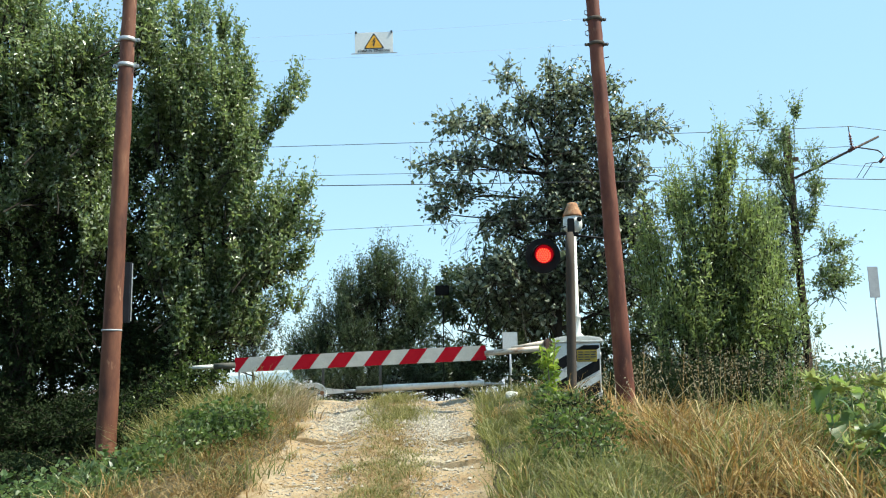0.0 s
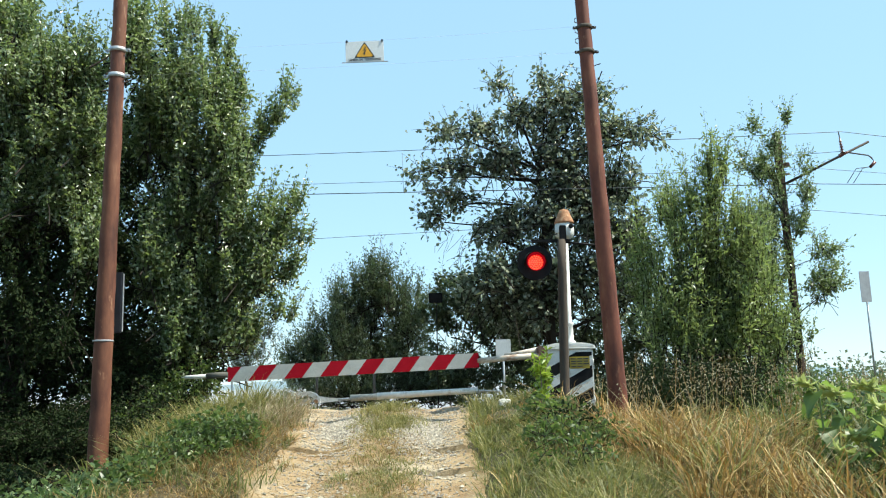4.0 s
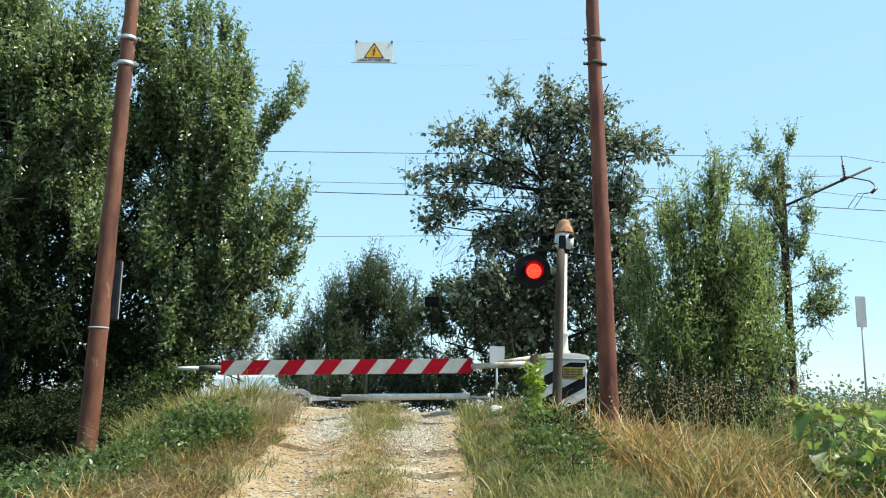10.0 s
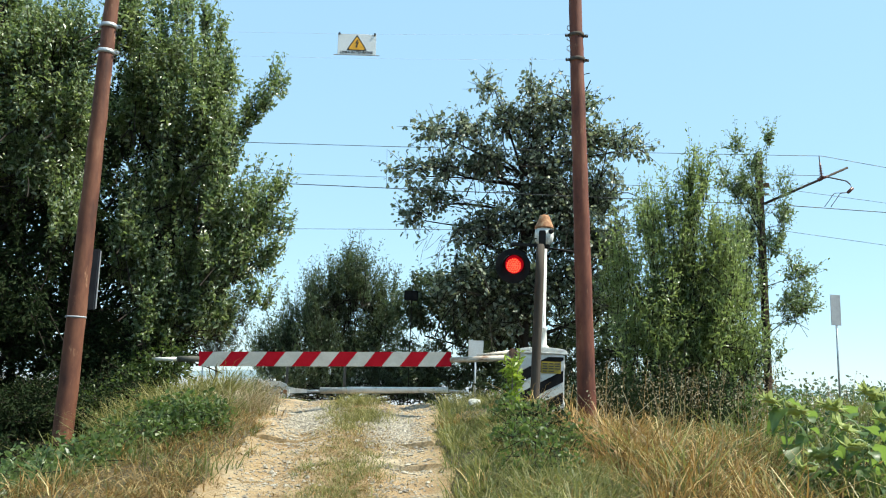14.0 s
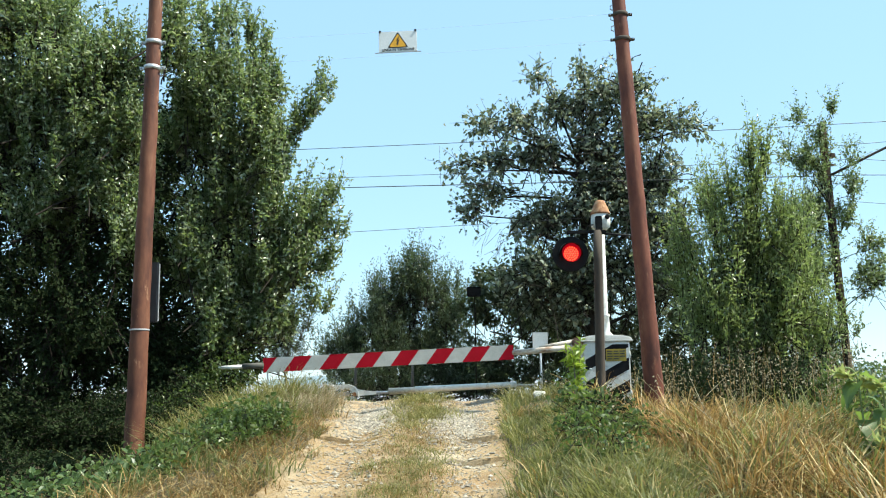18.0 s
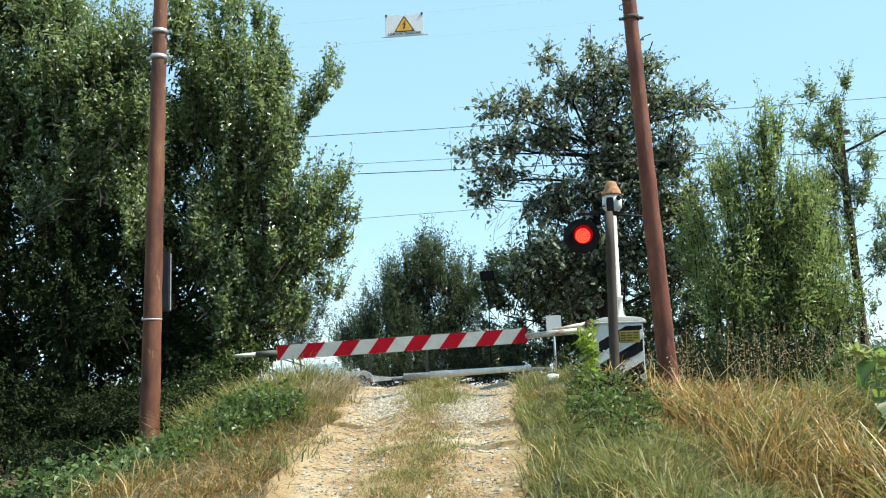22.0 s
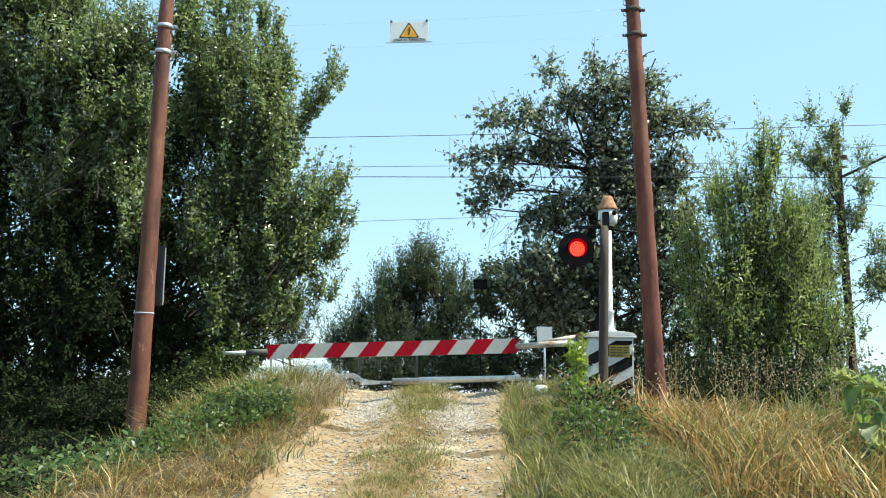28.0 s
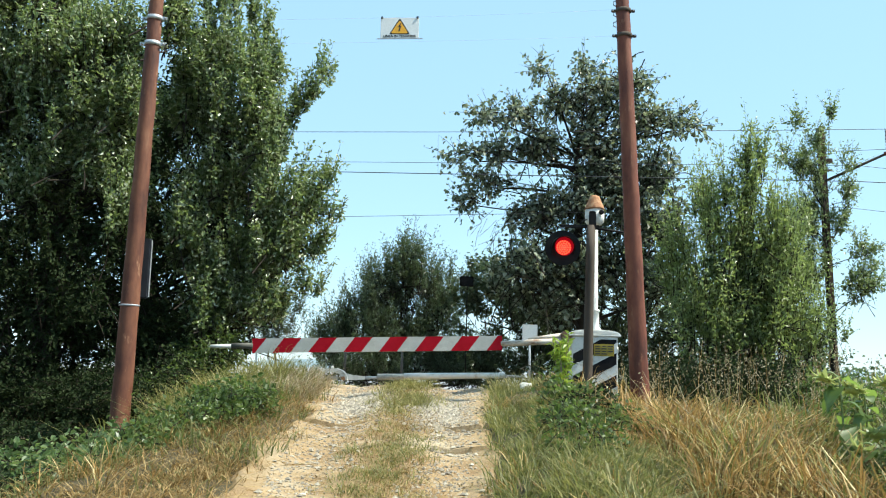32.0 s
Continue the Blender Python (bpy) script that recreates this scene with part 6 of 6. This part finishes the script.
def shoot(cx, cy, tall, label, leaf=0.075, n=9, sway=0.12, k=34, broad=0.42):
    """A young upright shoot with pale green leaves."""
    z0 = float(height(cx, cy))
    t = thing("sapling", (cx, cy, z0), label, "sapling")
    a = np.zeros((n, 3))
    a[:, :2] = rng.normal(size=(n, 2)) * 0.4 * sway
    b = a + np.stack([rng.normal(0, sway, n), rng.normal(0, sway * 0.8, n), tall * rng.uniform(0.55, 1.0, n)], 1)
    v, f = stick_arrays(a, b, np.full(n, 0.008), np.full(n, 0.004), 5)
    tagged(bulk("stem", v, f, M_TWIG, t), kind="stuff")
    s = rng.uniform(0.3, 1.02, (n, k))
    root = (a[:, None] + (b - a)[:, None] * s[..., None]).reshape(-1, 3)
    way = unit(rng.normal(size=root.shape) + np.array([0, 0, 0.7]))
    ln = leaf * rng.uniform(0.65, 1.35, len(root))
    v, f = leaf_arrays(root, way, ln, ln * broad)
    tagged(bulk("foliage", v, f, M_LEAF_FRESH, t), kind="stuff")


shoot(1.25, 11.2, 0.84, "young pale green sapling before the barrier cabinet", 0.1, 6, 0.06, 44)


def heart_leaf(bm, base, aim, length, droop):
    """A broad heart-shaped leaf on a short stalk, folded a little along its midrib."""
    aim = Vector(aim).normalized()
    side = aim.cross(Vector((0, 0, 1))).normalized()
    rows = []
    for k in range(6):
        s = k / 5
        w = length * 0.48 * (math.sin(math.pi * min(1.0, s ** 0.7 * 0.92 + 0.08)) ** 0.8 if k < 5 else 0.0)
        c = Vector(base) + aim * (length * (0.18 + s)) - Vector((0, 0, droop * length * (s + 0.2) ** 2))
        up = Vector((0, 0, 0.22 * w))
        jig = [Vector(rng.normal(0, length * 0.05, 3)) for _ in range(3)]
        rows.append([bm.verts.new(c - side * w + up + jig[0]), bm.verts.new(c + jig[1]), bm.verts.new(c + side * w + up + jig[2])])
    for p, q in zip(rows, rows[1:]):
        for i in (0, 1):
            bm.faces.new((p[i], p[i + 1], q[i + 1], q[i])).smooth = True


def sunflower(x, y, ztop, turn, label, n_leaf=13):
    """A wilted sunflower: bent stem, nodding head with pale bracts, broad drooping leaves."""
    z0 = float(height(x, y))
    t = thing("sunflower", (x, y, z0), label, "sunflower", "wilted sunflowers")
    tall = ztop - z0
    d = Vector((math.cos(turn), math.sin(turn), 0))
    lean = d * 0.05
    pts = [Vector((0, 0, -0.05)), lean * 0.6 + Vector((0, 0, tall * 0.5)), lean + Vector((0, 0, tall - 0.16))]
    for k in range(1, 9):
        a = radians(150) * k / 8
        pts.append(lean + d * 0.07 * (1 - math.cos(a)) + Vector((0, 0, tall - 0.09 + 0.075 * math.sin(a) - 0.07 * (1 - k / 8) ** 2)))
    bm = bmesh.new()
    tube_path(bm, pts, 0.009, 8)
    part("stem", bm, M_STALK, t)
    tip = pts[-1] + Vector((0, 0, -0.03))
    down = (d * 0.35 - Vector((0, 0, 0.93)) + Vector((rng.normal(0, 0.15), rng.normal(0, 0.15), 0))).normalized()
    spin = down.to_track_quat("Z", "Y").to_matrix().to_4x4()
    bm = bmesh.new()
    lathe(bm, [(0.012, -0.03), (0.045, -0.018), (0.065, 0.0), (0.06, 0.018), (0.02, 0.028)], (0, 0, 0), 18)
    bm.transform(Matrix.Translation(tip) @ spin)
    head = part("head", bm, M_SUNFLOWER, t, "nodding pale green flower head")
    bm = bmesh.new()
    for k in range(26):
        a = 2 * math.pi * k / 13 + rng.normal(0, 0.15)
        ln = rng.uniform(0.05, 0.11)
        u, w = Vector((math.cos(a), math.sin(a), 0)), Vector((-math.sin(a), math.cos(a), 0)) * rng.uniform(0.018, 0.03)
        r0 = 0.045 + 0.02 * (k % 2)
        lift = rng.uniform(-0.09, 0.05)
        v = [bm.verts.new(u * r0 - w), bm.verts.new(u * r0 + w), bm.verts.new(u * (r0 + ln * 0.55) + w * 0.9 + Vector((0, 0, lift * 0.4))), bm.verts.new(u * (r0 + ln) + Vector((0, 0, lift))), bm.verts.new(u * (r0 + ln * 0.55) - w * 0.9 + Vector((0, 0, lift * 0.4)))]
        bm.faces.new(v)
    bm.transform(Matrix.Translation(tip) @ spin)
    part("bract_ring", bm, M_SUNFLOWER, head)
    for k in range(n_leaf):
        a = turn + 2.4 * k + rng.normal(0, 0.3)
        h = tall * (0.2 + 0.72 * k / max(1, n_leaf - 1))
        bm = bmesh.new()
        heart_leaf(bm, lean * (h / tall) + Vector((0, 0, h)), (math.cos(a), math.sin(a), 0.35), rng.uniform(0.10, 0.20), rng.uniform(0.4, 1.2))
        part("leaf", bm, M_LEAF_SUN, t)


for x, y, ztop, turn in SUNFLOWERS:
    sunflower(x, y, ztop, turn, "wilted sunflower with a nodding pale head")


def hanging_twigs():
    """Dead twigs hanging from the mulberry's lower limbs."""
    n = 26
    root = np.stack([rng.uniform(-0.1, 1.4, n), rng.uniform(26.6, 27.6, n), rng.uniform(5.6, 6.7, n)], 1)
    mid = root + np.stack([rng.normal(-0.15, 0.12, n), rng.normal(0, 0.1, n), -rng.uniform(0.15, 0.4, n)], 1)
    end = mid + np.stack([rng.normal(-0.15, 0.15, n), rng.normal(0, 0.1, n), -rng.uniform(0.15, 0.5, n)], 1)
    v, f = stick_arrays(np.concatenate([root, mid]), np.concatenate([mid, end]), np.full(2 * n, 0.008), np.full(2 * n, 0.004), 3)
    ob = bulk("dead_twig", v - np.array([3.4, 27.0, 0.3]), f, M_BARK, bpy.data.objects["mulberry_tree"])
    tagged(ob, "dead hanging twigs", kind="stuff")


hanging_twigs()


def stones():
    """Fist-sized stones that stand out on the track, each its own thing."""
    shapes = []
    for k in range(4):
        bm = bmesh.new()
        bmesh.ops.create_icosphere(bm, subdivisions=2, radius=1.0)
        for v in bm.verts:
            v.co *= 1 + 0.35 * noise.noise(v.co * 1.3 + Vector((k * 7.0, 0, 0)))
            v.co.z *= 0.6
        me = bpy.data.meshes.new("stone")
        bm.to_mesh(me)
        bm.free()
        me.materials.append(M_STONE)
        shapes.append(me)
    for k in range(44):
        y = 6.6 + 7.8 * rng.random()
        c = min(max(y - 8, -3), 7)
        x = rng.normal(-1.1 - 0.08 * c, 0.28) if rng.random() < 0.55 else rng.normal(-0.05 - 0.03 * c, 0.25)
        r = rng.uniform(0.010, 0.026)
        ob = new("stone", shapes[k % 4])
        ob.matrix_world = Matrix.LocRotScale((x, y, float(surface_z(np.array(x), np.array(y))) + r * 0.25), Euler((0, 0, rng.uniform(0, 6.28))), (r * rng.uniform(0.9, 1.5), r, r))
        tagged(ob, "pale loose stone on the dirt track", "stone", "stones on the track")


stones()


def motions():
    """Nothing in the place moves of itself: the barrier stays down and the light stays lit."""
    return None


motions()
